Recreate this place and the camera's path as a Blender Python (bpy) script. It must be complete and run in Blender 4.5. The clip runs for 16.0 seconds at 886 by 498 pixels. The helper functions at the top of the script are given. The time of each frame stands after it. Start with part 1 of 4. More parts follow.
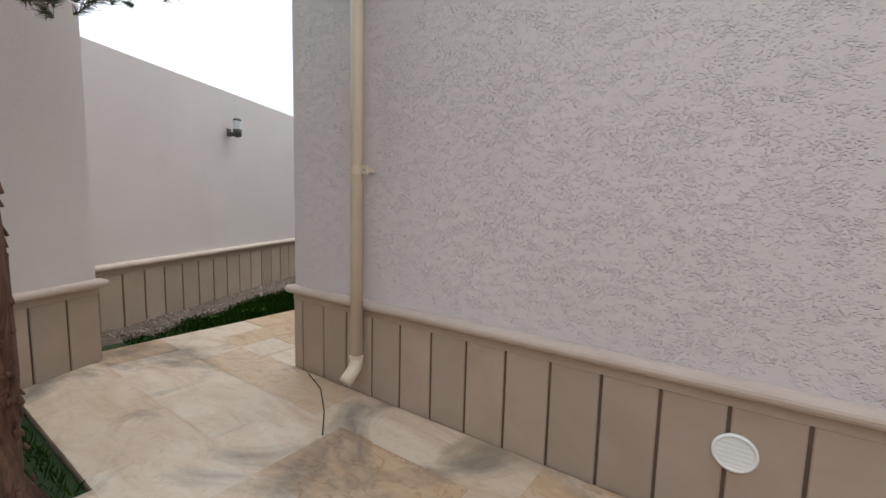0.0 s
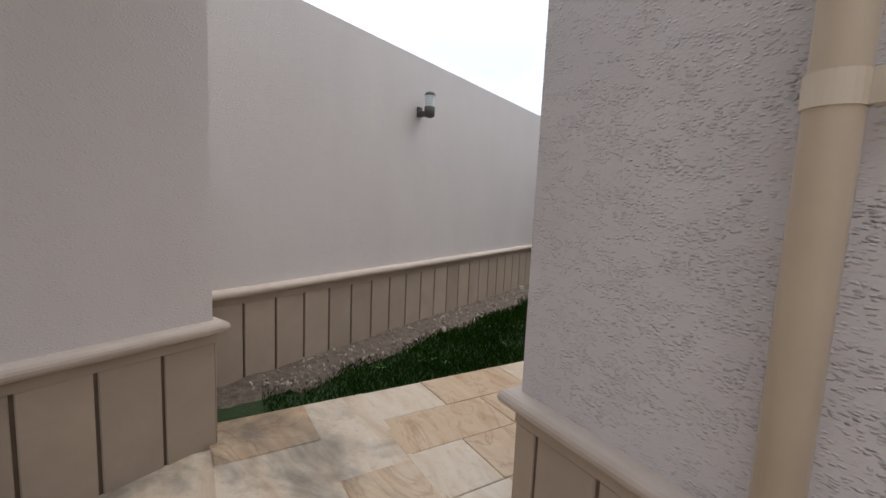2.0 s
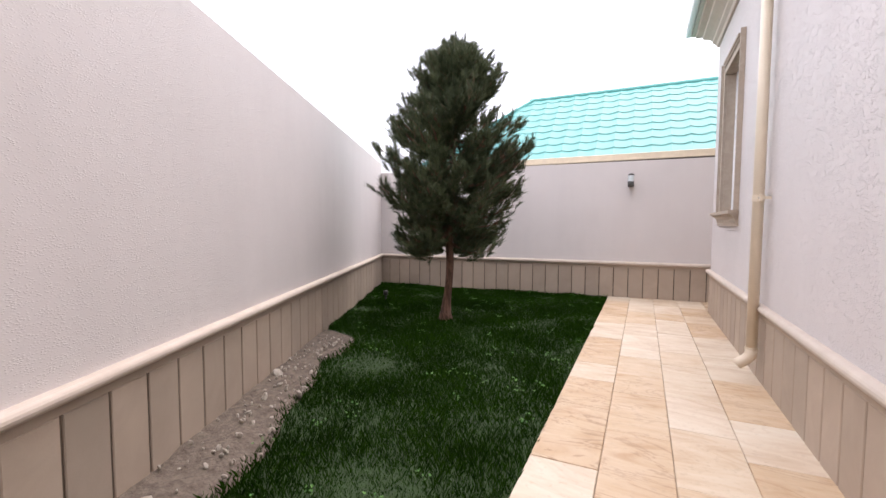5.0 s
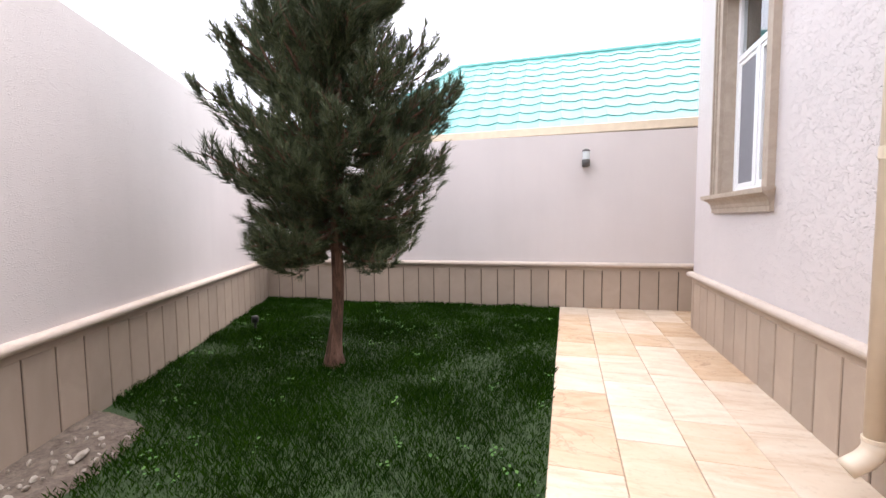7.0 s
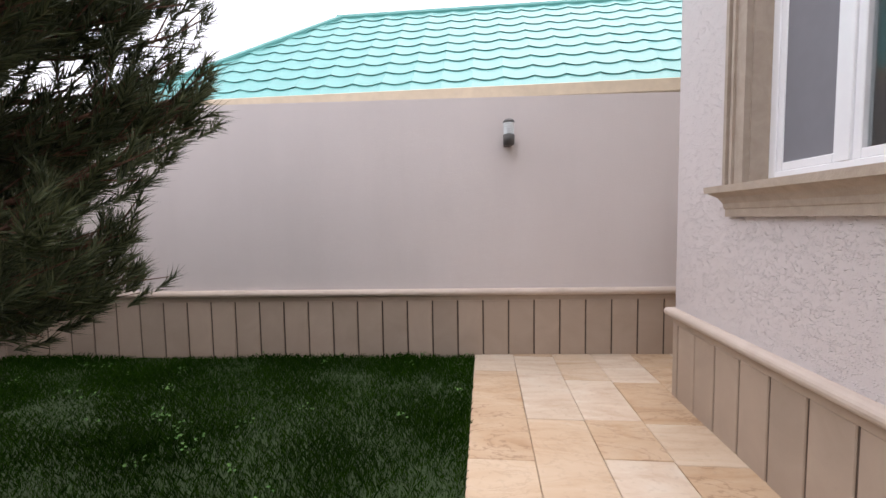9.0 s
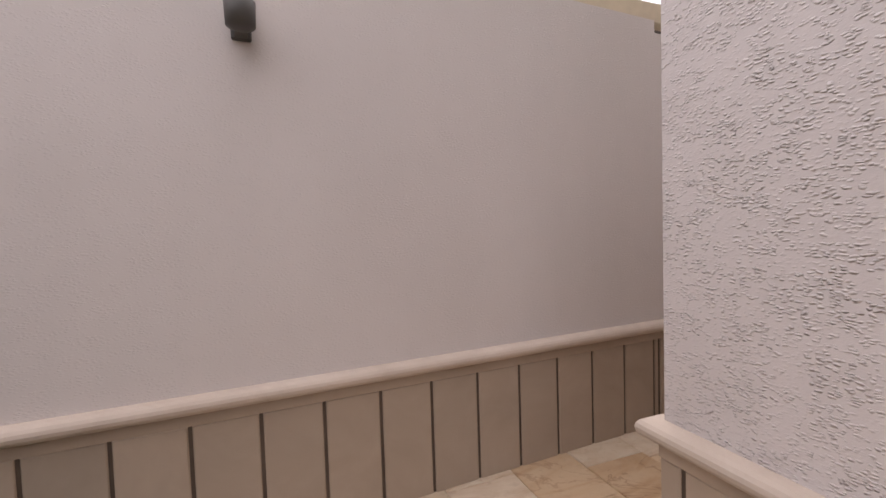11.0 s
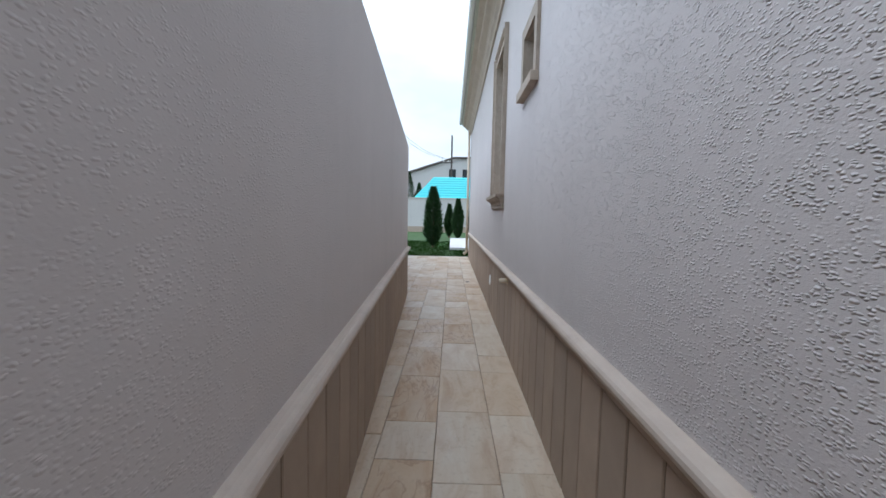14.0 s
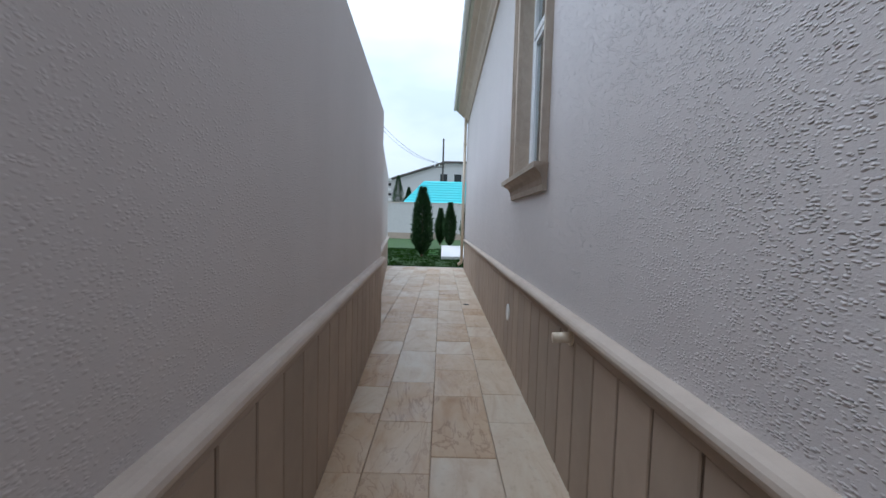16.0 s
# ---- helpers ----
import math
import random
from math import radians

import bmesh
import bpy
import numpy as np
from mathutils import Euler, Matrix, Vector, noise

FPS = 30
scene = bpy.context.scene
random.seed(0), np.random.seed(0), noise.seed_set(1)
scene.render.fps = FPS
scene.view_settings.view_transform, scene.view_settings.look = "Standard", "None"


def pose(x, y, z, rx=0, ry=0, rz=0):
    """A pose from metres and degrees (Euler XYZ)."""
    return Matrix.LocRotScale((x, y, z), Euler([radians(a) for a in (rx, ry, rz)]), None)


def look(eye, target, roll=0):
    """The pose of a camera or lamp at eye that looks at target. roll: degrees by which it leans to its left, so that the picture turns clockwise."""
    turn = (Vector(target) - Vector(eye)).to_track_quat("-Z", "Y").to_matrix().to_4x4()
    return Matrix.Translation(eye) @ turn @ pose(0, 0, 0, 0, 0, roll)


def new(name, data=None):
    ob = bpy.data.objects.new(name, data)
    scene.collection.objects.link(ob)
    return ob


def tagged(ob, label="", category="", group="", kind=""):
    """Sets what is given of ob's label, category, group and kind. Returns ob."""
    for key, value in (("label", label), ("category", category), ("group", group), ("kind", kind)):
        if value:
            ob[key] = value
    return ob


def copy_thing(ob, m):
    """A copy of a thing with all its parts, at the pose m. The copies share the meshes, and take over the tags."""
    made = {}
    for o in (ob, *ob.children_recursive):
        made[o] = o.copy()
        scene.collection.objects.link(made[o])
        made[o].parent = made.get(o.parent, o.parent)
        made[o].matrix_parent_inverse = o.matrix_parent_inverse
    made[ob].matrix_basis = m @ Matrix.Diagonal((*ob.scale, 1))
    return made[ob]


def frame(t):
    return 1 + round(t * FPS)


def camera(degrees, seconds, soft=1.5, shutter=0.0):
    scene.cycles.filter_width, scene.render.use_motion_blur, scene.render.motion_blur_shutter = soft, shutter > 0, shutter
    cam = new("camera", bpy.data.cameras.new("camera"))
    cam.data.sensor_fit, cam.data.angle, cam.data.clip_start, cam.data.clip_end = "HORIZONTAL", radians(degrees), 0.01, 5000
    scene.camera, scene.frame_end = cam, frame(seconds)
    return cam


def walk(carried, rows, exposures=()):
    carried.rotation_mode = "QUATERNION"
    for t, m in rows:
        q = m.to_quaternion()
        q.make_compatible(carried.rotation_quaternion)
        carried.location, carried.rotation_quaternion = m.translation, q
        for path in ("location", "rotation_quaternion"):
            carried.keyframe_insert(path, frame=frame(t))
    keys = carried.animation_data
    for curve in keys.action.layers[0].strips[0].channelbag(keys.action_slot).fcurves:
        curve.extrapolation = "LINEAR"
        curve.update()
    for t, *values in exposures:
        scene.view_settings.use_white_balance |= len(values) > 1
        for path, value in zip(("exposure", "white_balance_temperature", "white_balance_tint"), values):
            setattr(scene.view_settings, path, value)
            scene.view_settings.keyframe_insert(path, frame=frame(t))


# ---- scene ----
cam = camera(92.7, 16.0)
PATH = [
    (0, (0.349, 1.468, 1.418), (-0.802, 3.089, 1.203), 1.4),
    (0.5, (-0.016, 1.812, 1.394), (-1.492, 3.143, 1.171), 2.1),
    (1, (-0.469, 2.113, 1.396), (-2.12, 3.217, 1.155), 2.5),
    (1.5, (-1.003, 2.317, 1.404), (-2.679, 3.382, 1.168), 2.2),
    (2, (-1.543, 2.546, 1.41), (-3.244, 3.572, 1.182), 2.6),
    (2.5, (-2.088, 2.695, 1.411), (-3.795, 3.718, 1.213), 2.1),
    (3, (-2.565, 2.885, 1.406), (-4.138, 4.109, 1.243), 1.3),
    (3.5, (-2.971, 3.14, 1.429), (-4.297, 4.632, 1.3), 1.3),
    (4, (-3.295, 3.467, 1.455), (-4.32, 5.179, 1.331), 1.1),
    (4.2, (-3.387, 3.648, 1.457), (-4.367, 5.387, 1.333), 1.1),
    (6.3, (-4.11, 5.763, 1.394), (-4.738, 7.657, 1.267), -1.1),
    (6.5, (-4.155, 6.007, 1.394), (-4.748, 7.913, 1.261), -0.9),
    (7, (-4.219, 6.598, 1.389), (-4.779, 8.513, 1.252), -0.6),
    (7.5, (-4.262, 7.203, 1.393), (-4.744, 9.139, 1.259), -0.6),
    (8, (-4.28, 7.829, 1.404), (-4.707, 9.778, 1.27), -0.2),
    (8.5, (-4.268, 8.433, 1.438), (-4.531, 10.411, 1.303), -0.5),
    (8.7, (-4.237, 8.673, 1.451), (-4.476, 10.653, 1.305), -0.9),
    (10.8, (-3.914, 11.250, 1.306), (-3.336, 13.164, 1.262), -0.9),
    (11, (-3.836, 11.503, 1.352), (-3.124, 13.370, 1.266), -1.8),
    (11.4, (-3.656, 11.975, 1.419), (-2.623, 13.681, 1.269), 1.3),
    (11.7, (-3.513, 12.307, 1.381), (-2.107, 13.726, 1.282), 1.5),
    (12, (-3.274, 12.589, 1.348), (-1.671, 13.781, 1.244), 1.5),
    (12.5, (-2.714, 12.913, 1.319), (-0.820, 13.547, 1.204), 0.6),
    (13, (-2.189, 13.091, 1.302), (-0.207, 13.329, 1.175), 1.0),
    (13.5, (-1.796, 13.131, 1.318), (0.192, 13.288, 1.170), 1.2),
    (14, (-1.354, 13.192, 1.303), (0.640, 13.229, 1.147), 1.2),
    (14.5, (-0.809, 13.208, 1.166), (1.186, 13.201, 1.018), 1.2),
    (15, (-0.201, 13.222, 1.149), (1.794, 13.212, 1.008), 1.1),
    (15.5, (0.476, 13.201, 1.159), (2.472, 13.200, 1.027), 1.8),
    (16, (1.207, 13.239, 1.169), (3.204, 13.232, 1.049), 1.6),
]
EXPOSURES = [
    (0, 0.35, 6400, 8), (2, 0.2, 6300, 9), (2.5, 0.18, 5900, 20), (3, 0.5, 6400, 16), (3.5, 0.5, 6650, 18), (4.2, 0.68, 6650, 18), (6.3, 1.41, 6600, 18),
    (8, 1.27, 6600, 18), (8.7, 0.9, 6650, 18), (10.8, 0.47, 7100, 21), (11.6, 0.47, 7200, 22), (12.2, 0.53, 7000, 20), (12.5, 0.68, 6700, 17),
    (12.8, 0.45, 6000, 10), (14, 0.28, 5600, 5), (14.8, 0.2, 5550, 5), (16, 0.06, 5500, 5)]
walk(cam, [(t, look(eye, target, roll)) for t, eye, target, roll in PATH], EXPOSURES)

# ---- light ----
SUN_EL, SUN_AZ = radians(66), radians(20)
world = bpy.data.worlds.new("overcast_sky")
scene.world = world
world.use_nodes = True
wn = world.node_tree.nodes
wl = world.node_tree.links
sky = wn.new("ShaderNodeTexSky")
sky.sky_type = "NISHITA"
sky.sun_disc = False
sky.sun_elevation, sky.sun_rotation = SUN_EL, SUN_AZ
sky.air_density, sky.dust_density = 1.0, 4.0
cloud_co = wn.new("ShaderNodeTexCoord")
cloud_map = wn.new("ShaderNodeMapping")
cloud_map.inputs["Scale"].default_value = (1.0, 1.0, 2.6)
cloud_noise = wn.new("ShaderNodeTexNoise")
cloud_noise.inputs["Scale"].default_value = 2.2
cloud_noise.inputs["Detail"].default_value = 5
cloud_ramp = wn.new("ShaderNodeValToRGB")
cloud_ramp.color_ramp.elements[0].position, cloud_ramp.color_ramp.elements[0].color = 0.38, (7.4, 7.9, 8.8, 1)
cloud_ramp.color_ramp.elements[1].position, cloud_ramp.color_ramp.elements[1].color = 0.62, (9.6, 9.8, 10.2, 1)
cloud_mix = wn.new("ShaderNodeMix")
cloud_mix.data_type = "RGBA"
cloud_mix.inputs["Factor"].default_value = 0.88
wl.new(cloud_co.outputs["Generated"], cloud_map.inputs["Vector"])
wl.new(cloud_map.outputs["Vector"], cloud_noise.inputs["Vector"])
wl.new(cloud_noise.outputs["Fac"], cloud_ramp.inputs["Fac"])
wl.new(sky.outputs["Color"], cloud_mix.inputs["A"])
cloud_up = wn.new("ShaderNodeSeparateXYZ")
cloud_gain = wn.new("ShaderNodeMapRange")
cloud_gain.inputs["From Min"].default_value, cloud_gain.inputs["From Max"].default_value = 0.0, 1.0
cloud_gain.inputs["To Min"].default_value, cloud_gain.inputs["To Max"].default_value = 0.62, 1.75
cloud_mul = wn.new("ShaderNodeVectorMath")
cloud_mul.operation = "MULTIPLY"
wl.new(cloud_co.outputs["Generated"], cloud_up.inputs["Vector"])
wl.new(cloud_up.outputs["Z"], cloud_gain.inputs["Value"])
wl.new(cloud_ramp.outputs["Color"], cloud_mul.inputs[0])
wl.new(cloud_gain.outputs["Result"], cloud_mul.inputs[1])
wl.new(cloud_mul.outputs["Vector"], cloud_mix.inputs["B"])
wl.new(cloud_mix.outputs["Result"], wn["Background"].inputs["Color"])
wn["Background"].inputs["Strength"].default_value = 0.13

sun = new("sun", bpy.data.lights.new("sun", "SUN"))
sun.data.energy, sun.data.angle, sun.data.color = 0.6, radians(40), (1.0, 0.96, 0.9)
sun.matrix_world = look((0, 0, 30), (-30 * math.cos(SUN_EL) * math.sin(SUN_AZ), -30 * math.cos(SUN_EL) * math.cos(SUN_AZ), 30 - 30 * math.sin(SUN_EL)))


# ---- materials ----
class Mat:
    """A node material with a few short ways to wire it."""

    def __init__(self, name, rough=0.8, metal=0.0):
        self.m = bpy.data.materials.new(name)
        self.m.use_nodes = True
        self.n, self.l = self.m.node_tree.nodes, self.m.node_tree.links
        self.b = self.n["Principled BSDF"]
        self.b.inputs["Roughness"].default_value = rough
        self.b.inputs["Metallic"].default_value = metal
        self.co = self.n.new("ShaderNodeTexCoord").outputs["Object"]
        self.height = None

    def mapped(self, sx, sy, sz):
        mp = self.n.new("ShaderNodeMapping")
        mp.inputs["Scale"].default_value = (sx, sy, sz)
        self.l.new(self.co, mp.inputs["Vector"])
        return mp.outputs["Vector"]

    def shifted(self):
        """Object coordinates moved by each object's own random number."""
        oi = self.n.new("ShaderNodeObjectInfo").outputs["Random"]
        mul = self.n.new("ShaderNodeMath")
        mul.operation = "MULTIPLY"
        mul.inputs[1].default_value = 57.0
        self.l.new(oi, mul.inputs[0])
        ad = self.n.new("ShaderNodeVectorMath")
        self.l.new(self.co, ad.inputs[0])
        self.l.new(mul.outputs[0], ad.inputs[1])
        self.co = ad.outputs["Vector"]
        return oi

    def noise(self, scale, detail=4, rough=0.55, vec=None, dist=0.0):
        t = self.n.new("ShaderNodeTexNoise")
        t.inputs["Scale"].default_value, t.inputs["Detail"].default_value = scale, detail
        t.inputs["Roughness"].default_value, t.inputs["Distortion"].default_value = rough, dist
        self.l.new(vec or self.co, t.inputs["Vector"])
        return t.outputs["Fac"]

    def ramp(self, fac, *stops):
        r = self.n.new("ShaderNodeValToRGB")
        e = r.color_ramp.elements
        while len(e) < len(stops):
            e.new(0.5)
        for k, (p, c) in enumerate(stops):
            e[k].position, e[k].color = p, (*c, 1) if len(c) == 3 else c
        self.l.new(fac, r.inputs["Fac"])
        return r.outputs["Color"]

    def mix(self, fac, a, b, mode="MIX"):
        x = self.n.new("ShaderNodeMix")
        x.data_type, x.blend_type = "RGBA", mode
        for sock, v in (("Factor", fac), ("A", a), ("B", b)):
            i = [s for s in x.inputs if s.name == sock and s.enabled][0]
            if isinstance(v, (float, int)):
                i.default_value = v
            elif isinstance(v, tuple):
                i.default_value = (*v, 1)
            else:
                self.l.new(v, i)
        return [o for o in x.outputs if o.enabled][0]

    def colour(self, v):
        if isinstance(v, tuple):
            self.b.inputs["Base Color"].default_value = (*v, 1)
        else:
            self.l.new(v, self.b.inputs["Base Color"])
        return self

    def bump(self, fac, strength, dist):
        bp = self.n.new("ShaderNodeBump")
        bp.inputs["Strength"].default_value, bp.inputs["Distance"].default_value = strength, dist
        self.l.new(fac, bp.inputs["Height"])
        if self.height:
            self.l.new(self.height, bp.inputs["Normal"])
        self.height = bp.outputs["Normal"]
        self.l.new(self.height, self.b.inputs["Normal"])
        return self


GREY = (0.5, 0.5, 0.5)


def plaster(name, base, coarse, gloss=0.62):
    """Rolled decorative render: short level ridges over a fine sandy grain."""
    k = Mat(name, gloss)
    stain = k.noise(0.7, 5, 0.6)
    streak = k.noise(1.0, 4, 0.6, k.mapped(2.5, 2.5, 0.35))
    c = k.ramp(stain, (0.3, tuple(v * 0.93 for v in base)), (0.7, base))
    c = k.mix(k.ramp(streak, (0.42, (0, 0, 0)), (0.75, (0.32, 0.32, 0.32))), c, tuple(v * 0.86 for v in base))
    wob = k.n.new("ShaderNodeTexNoise")
    wob.inputs["Scale"].default_value = 30
    k.l.new(k.co, wob.inputs["Vector"])
    shake = k.n.new("ShaderNodeVectorMath")
    shake.operation = "MULTIPLY_ADD"
    shake.inputs[1].default_value = (0.02, 0.02, 0.012)
    k.l.new(wob.outputs["Color"], shake.inputs[0])
    k.l.new(k.co, shake.inputs[2])
    mp = k.n.new("ShaderNodeMapping")
    mp.inputs["Scale"].default_value = (62, 62, 125)
    k.l.new(shake.outputs["Vector"], mp.inputs["Vector"])
    cell = k.n.new("ShaderNodeTexVoronoi")
    cell.inputs["Scale"].default_value = 1.0
    k.l.new(mp.outputs["Vector"], cell.inputs["Vector"])
    drops = k.ramp(cell.outputs["Distance"], (0.10, (1, 1, 1)), (0.50, (0, 0, 0)))
    lumps = k.mix(1.0, drops, k.ramp(k.noise(1.0, 3, 0.6, k.mapped(14, 14, 26)), (0.40, (0.08, 0.08, 0.08)), (0.60, (1, 1, 1))), "MULTIPLY")
    k.colour(c)
    k.bump(k.noise(1.6, 3), 0.3, 0.03)
    k.bump(lumps, coarse, 0.007)
    k.bump(k.noise(1.0, 2, 0.5, k.mapped(130, 130, 240)), coarse * 0.3, 0.002)
    return k.m


def stone(name, base, other, scale=3.0, rough=0.7, grain=0.25):
    k = Mat(name, rough)
    oi = k.shifted()
    c = k.ramp(k.noise(scale, 6, 0.62, None, 0.8), (0.3, other), (0.7, base))
    tone = k.ramp(oi, (0.0, (0.88, 0.88, 0.88)), (1.0, (1.06, 1.05, 1.04)))
    c = k.mix(1.0, c, tone, "MULTIPLY")
    k.colour(c)
    k.bump(k.noise(90, 4), grain, 0.002)
    k.bump(k.noise(7, 4), 0.2, 0.006)
    return k.m


def sandstone(name, damp=0.0):
    """Honed sandstone paving: warm bands, rusty veins, damp marks and shallow clefts."""
    k = Mat(name, 0.5)
    oi = k.shifted()
    bands = k.noise(1.0, 6, 0.6, k.mapped(1.3, 4.2, 1), 1.6)
    pale = k.ramp(bands, (0.25, (0.44, 0.285, 0.16)), (0.45, (0.54, 0.40, 0.265)), (0.7, (0.60, 0.475, 0.34)))
    cool = k.ramp(bands, (0.25, (0.42, 0.30, 0.20)), (0.5, (0.53, 0.43, 0.32)), (0.72, (0.57, 0.50, 0.40)))
    c = k.mix(k.ramp(oi, (0.35, (0, 0, 0)), (0.65, (1, 1, 1))), pale, cool)
    vein = k.noise(1.0, 5, 0.55, k.mapped(0.9, 2.2, 1), 3.0)
    has_vein = k.ramp(oi, (0.0, (1, 1, 1)), (0.5, (0, 0, 0)))
    vein = k.mix(1.0, k.ramp(vein, (0.49, (0, 0, 0)), (0.505, (0.7, 0.7, 0.7)), (0.53, (0, 0, 0))), has_vein, "MULTIPLY")
    c = k.mix(vein, c, (0.24, 0.13, 0.07))
    c = k.mix(1.0, c, k.ramp(oi, (0.0, (0.84, 0.78, 0.72)), (0.5, (1.0, 1.0, 1.0)), (1.0, (1.12, 1.13, 1.16))), "MULTIPLY")
    c = k.mix(k.ramp(k.noise(26, 4), (0.55, (0, 0, 0)), (0.72, (0.3, 0.3, 0.3))), c, (0.33, 0.24, 0.16))
    if damp:
        where = k.n.new("ShaderNodeNewGeometry").outputs["Position"]
        mark = k.noise(1.15, 6, 0.62, where, 0.9)
        c = k.mix(k.ramp(mark, (0.50, (0, 0, 0)), (0.66, (damp, damp, damp))), c, (0.115, 0.10, 0.085))
        bleach = k.noise(1.9, 5, 0.6, where, 0.5)
        c = k.mix(k.ramp(bleach, (0.6, (0, 0, 0)), (0.75, (0.35, 0.35, 0.35))), c, (0.62, 0.58, 0.52))
    k.colour(c)
    k.l.new(k.ramp(k.noise(3.2, 4), (0.35, (0.34, 0.34, 0.34)), (0.65, (0.62, 0.62, 0.62))), k.b.inputs["Roughness"])
    k.bump(bands, 0.35, 0.006)
    k.bump(k.noise(110, 3), 0.14, 0.0015)
    return k.m


def soil(name, a, b, scale=14):
    k = Mat(name, 0.95)
    k.colour(k.ramp(k.noise(scale, 8, 0.7), (0.3, a), (0.68, b)))
    k.bump(k.noise(scale * 3, 6), 0.8, 0.02)
    return k.m


def leafy(name, a, b, rough=0.6, gloss=0.2):
    k = Mat(name, rough)
    isl = k.n.new("ShaderNodeNewGeometry").outputs["Random Per Island"]
    patch = k.noise(1.1, 4)
    c = k.ramp(isl, (0.0, a), (1.0, b))
    c = k.mix(k.ramp(patch, (0.35, (0, 0, 0)), (0.65, (0.5, 0.5, 0.5))), c, tuple(v * 0.6 for v in a))
    k.colour(c)
    k.b.inputs["Specular IOR Level"].default_value = gloss
    return k.m


def paint(name, c, rough=0.4, metal=0.0, spots=0.06):
    k = Mat(name, rough, metal)
    k.colour(k.ramp(k.noise(9, 5, 0.6), (0.3, tuple(v * (1 - spots) for v in c)), (0.7, c)))
    k.bump(k.noise(40, 2), 0.05, 0.002)
    return k.m


def bark(name):
    k = Mat(name, 0.9)
    v = k.noise(1.0, 6, 0.7, k.mapped(22, 22, 4), 1.2)
    k.colour(k.ramp(v, (0.32, (0.04, 0.02, 0.013)), (0.55, (0.15, 0.078, 0.05)), (0.75, (0.25, 0.15, 0.105))))
    k.bump(v, 1.0, 0.02)
    return k.m


def glass(name, milk=0.0):
    k = Mat(name, 0.02 + 0.6 * milk)
    k.b.inputs["Base Color"].default_value = (0.75, 0.8, 0.8, 1)
    k.b.inputs["Transmission Weight"].default_value = 1.0 - 1.5 * milk
    k.b.inputs["IOR"].default_value = 1.5
    return k.m


M_HOUSE = plaster("house_render", (0.64, 0.59, 0.575), 1.0)
M_WALL = plaster("boundary_render", (0.64, 0.588, 0.565), 0.29)
M_PLINTH = stone("plinth_limestone", (0.425, 0.34, 0.268), (0.36, 0.285, 0.222), 2.2)
M_GROOVE = stone("plinth_joint", (0.12, 0.085, 0.06), (0.08, 0.055, 0.04), 5)
M_TORUS = stone("moulding_stone", (0.56, 0.475, 0.405), (0.48, 0.40, 0.335), 4)
M_TRIM = stone("window_stone", (0.47, 0.395, 0.32), (0.38, 0.31, 0.245), 9, 0.8, 0.7)
M_PAVE = sandstone("sandstone_paving")
M_PAVE_WORN = sandstone("worn_damp_sandstone", 0.75)
M_BED = soil("mortar_bed", (0.27, 0.2, 0.14), (0.4, 0.31, 0.23), 20)
M_SOIL = soil("lawn_soil", (0.018, 0.035, 0.01), (0.03, 0.06, 0.014), 18)
M_DIRT = soil("bare_earth", (0.06, 0.043, 0.031), (0.19, 0.148, 0.115), 16)
M_FARLAWN = soil("far_lawn_turf", (0.02, 0.05, 0.008), (0.05, 0.1, 0.02), 5)
M_GROUND = soil("open_ground", (0.05, 0.075, 0.02), (0.17, 0.15, 0.09), 0.6)
M_GRASS = leafy("grass_blades", (0.006, 0.026, 0.001), (0.024, 0.066, 0.002), 0.8, 0.06)
M_CLOVER = leafy("clover_leaves", (0.07, 0.2, 0.04), (0.14, 0.28, 0.07))
M_NEEDLE = leafy("pine_needles", (0.028, 0.042, 0.02), (0.15, 0.175, 0.09), 0.5)
M_CYPRESS = leafy("cypress_sprays", (0.018, 0.045, 0.018), (0.07, 0.125, 0.045))
M_BARK = bark("pine_bark")
M_PIPE = paint("cream_pipe_paint", (0.66, 0.56, 0.43), 0.35)
M_WHITE = paint("white_plastic", (0.8, 0.8, 0.78), 0.35, 0.0, 0.03)
M_UPVC = paint("white_window_plastic", (0.82, 0.83, 0.84), 0.25, 0.0, 0.02)
M_GREYP = paint("grey_lamp_plastic", (0.07, 0.065, 0.06), 0.5)
M_BLACK = paint("black_plastic", (0.012, 0.012, 0.012), 0.4)
M_STEEL = paint("zinc_screw", (0.45, 0.44, 0.42), 0.35, 0.9)
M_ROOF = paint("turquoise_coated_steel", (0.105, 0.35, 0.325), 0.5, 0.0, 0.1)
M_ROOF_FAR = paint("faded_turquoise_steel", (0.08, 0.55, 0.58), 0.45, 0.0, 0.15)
M_FASCIA = paint("cream_fascia", (0.62, 0.52, 0.38), 0.6, 0.0, 0.15)
M_SOFFIT = paint("pale_soffit", (0.55, 0.57, 0.5), 0.6, 0.0, 0.08)
M_CORNICE = stone("cornice_stone", (0.58, 0.5, 0.42), (0.5, 0.42, 0.35), 3)
M_GLASS = glass("window_glass")
M_LAMPGLASS = glass("lamp_glass", 0.5)
M_SCREEN = paint("grey_insect_screen", (0.2, 0.2, 0.22), 0.8)
M_ROOM = paint("room_paint", (0.4, 0.38, 0.36), 0.8)
M_FARWALL = paint("far_white_wall", (0.6, 0.57, 0.55), 0.8, 0.0, 0.15)
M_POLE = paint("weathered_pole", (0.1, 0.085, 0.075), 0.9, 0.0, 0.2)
M_DEBRIS = stone("rubble", (0.5, 0.45, 0.38), (0.3, 0.25, 0.2), 12)


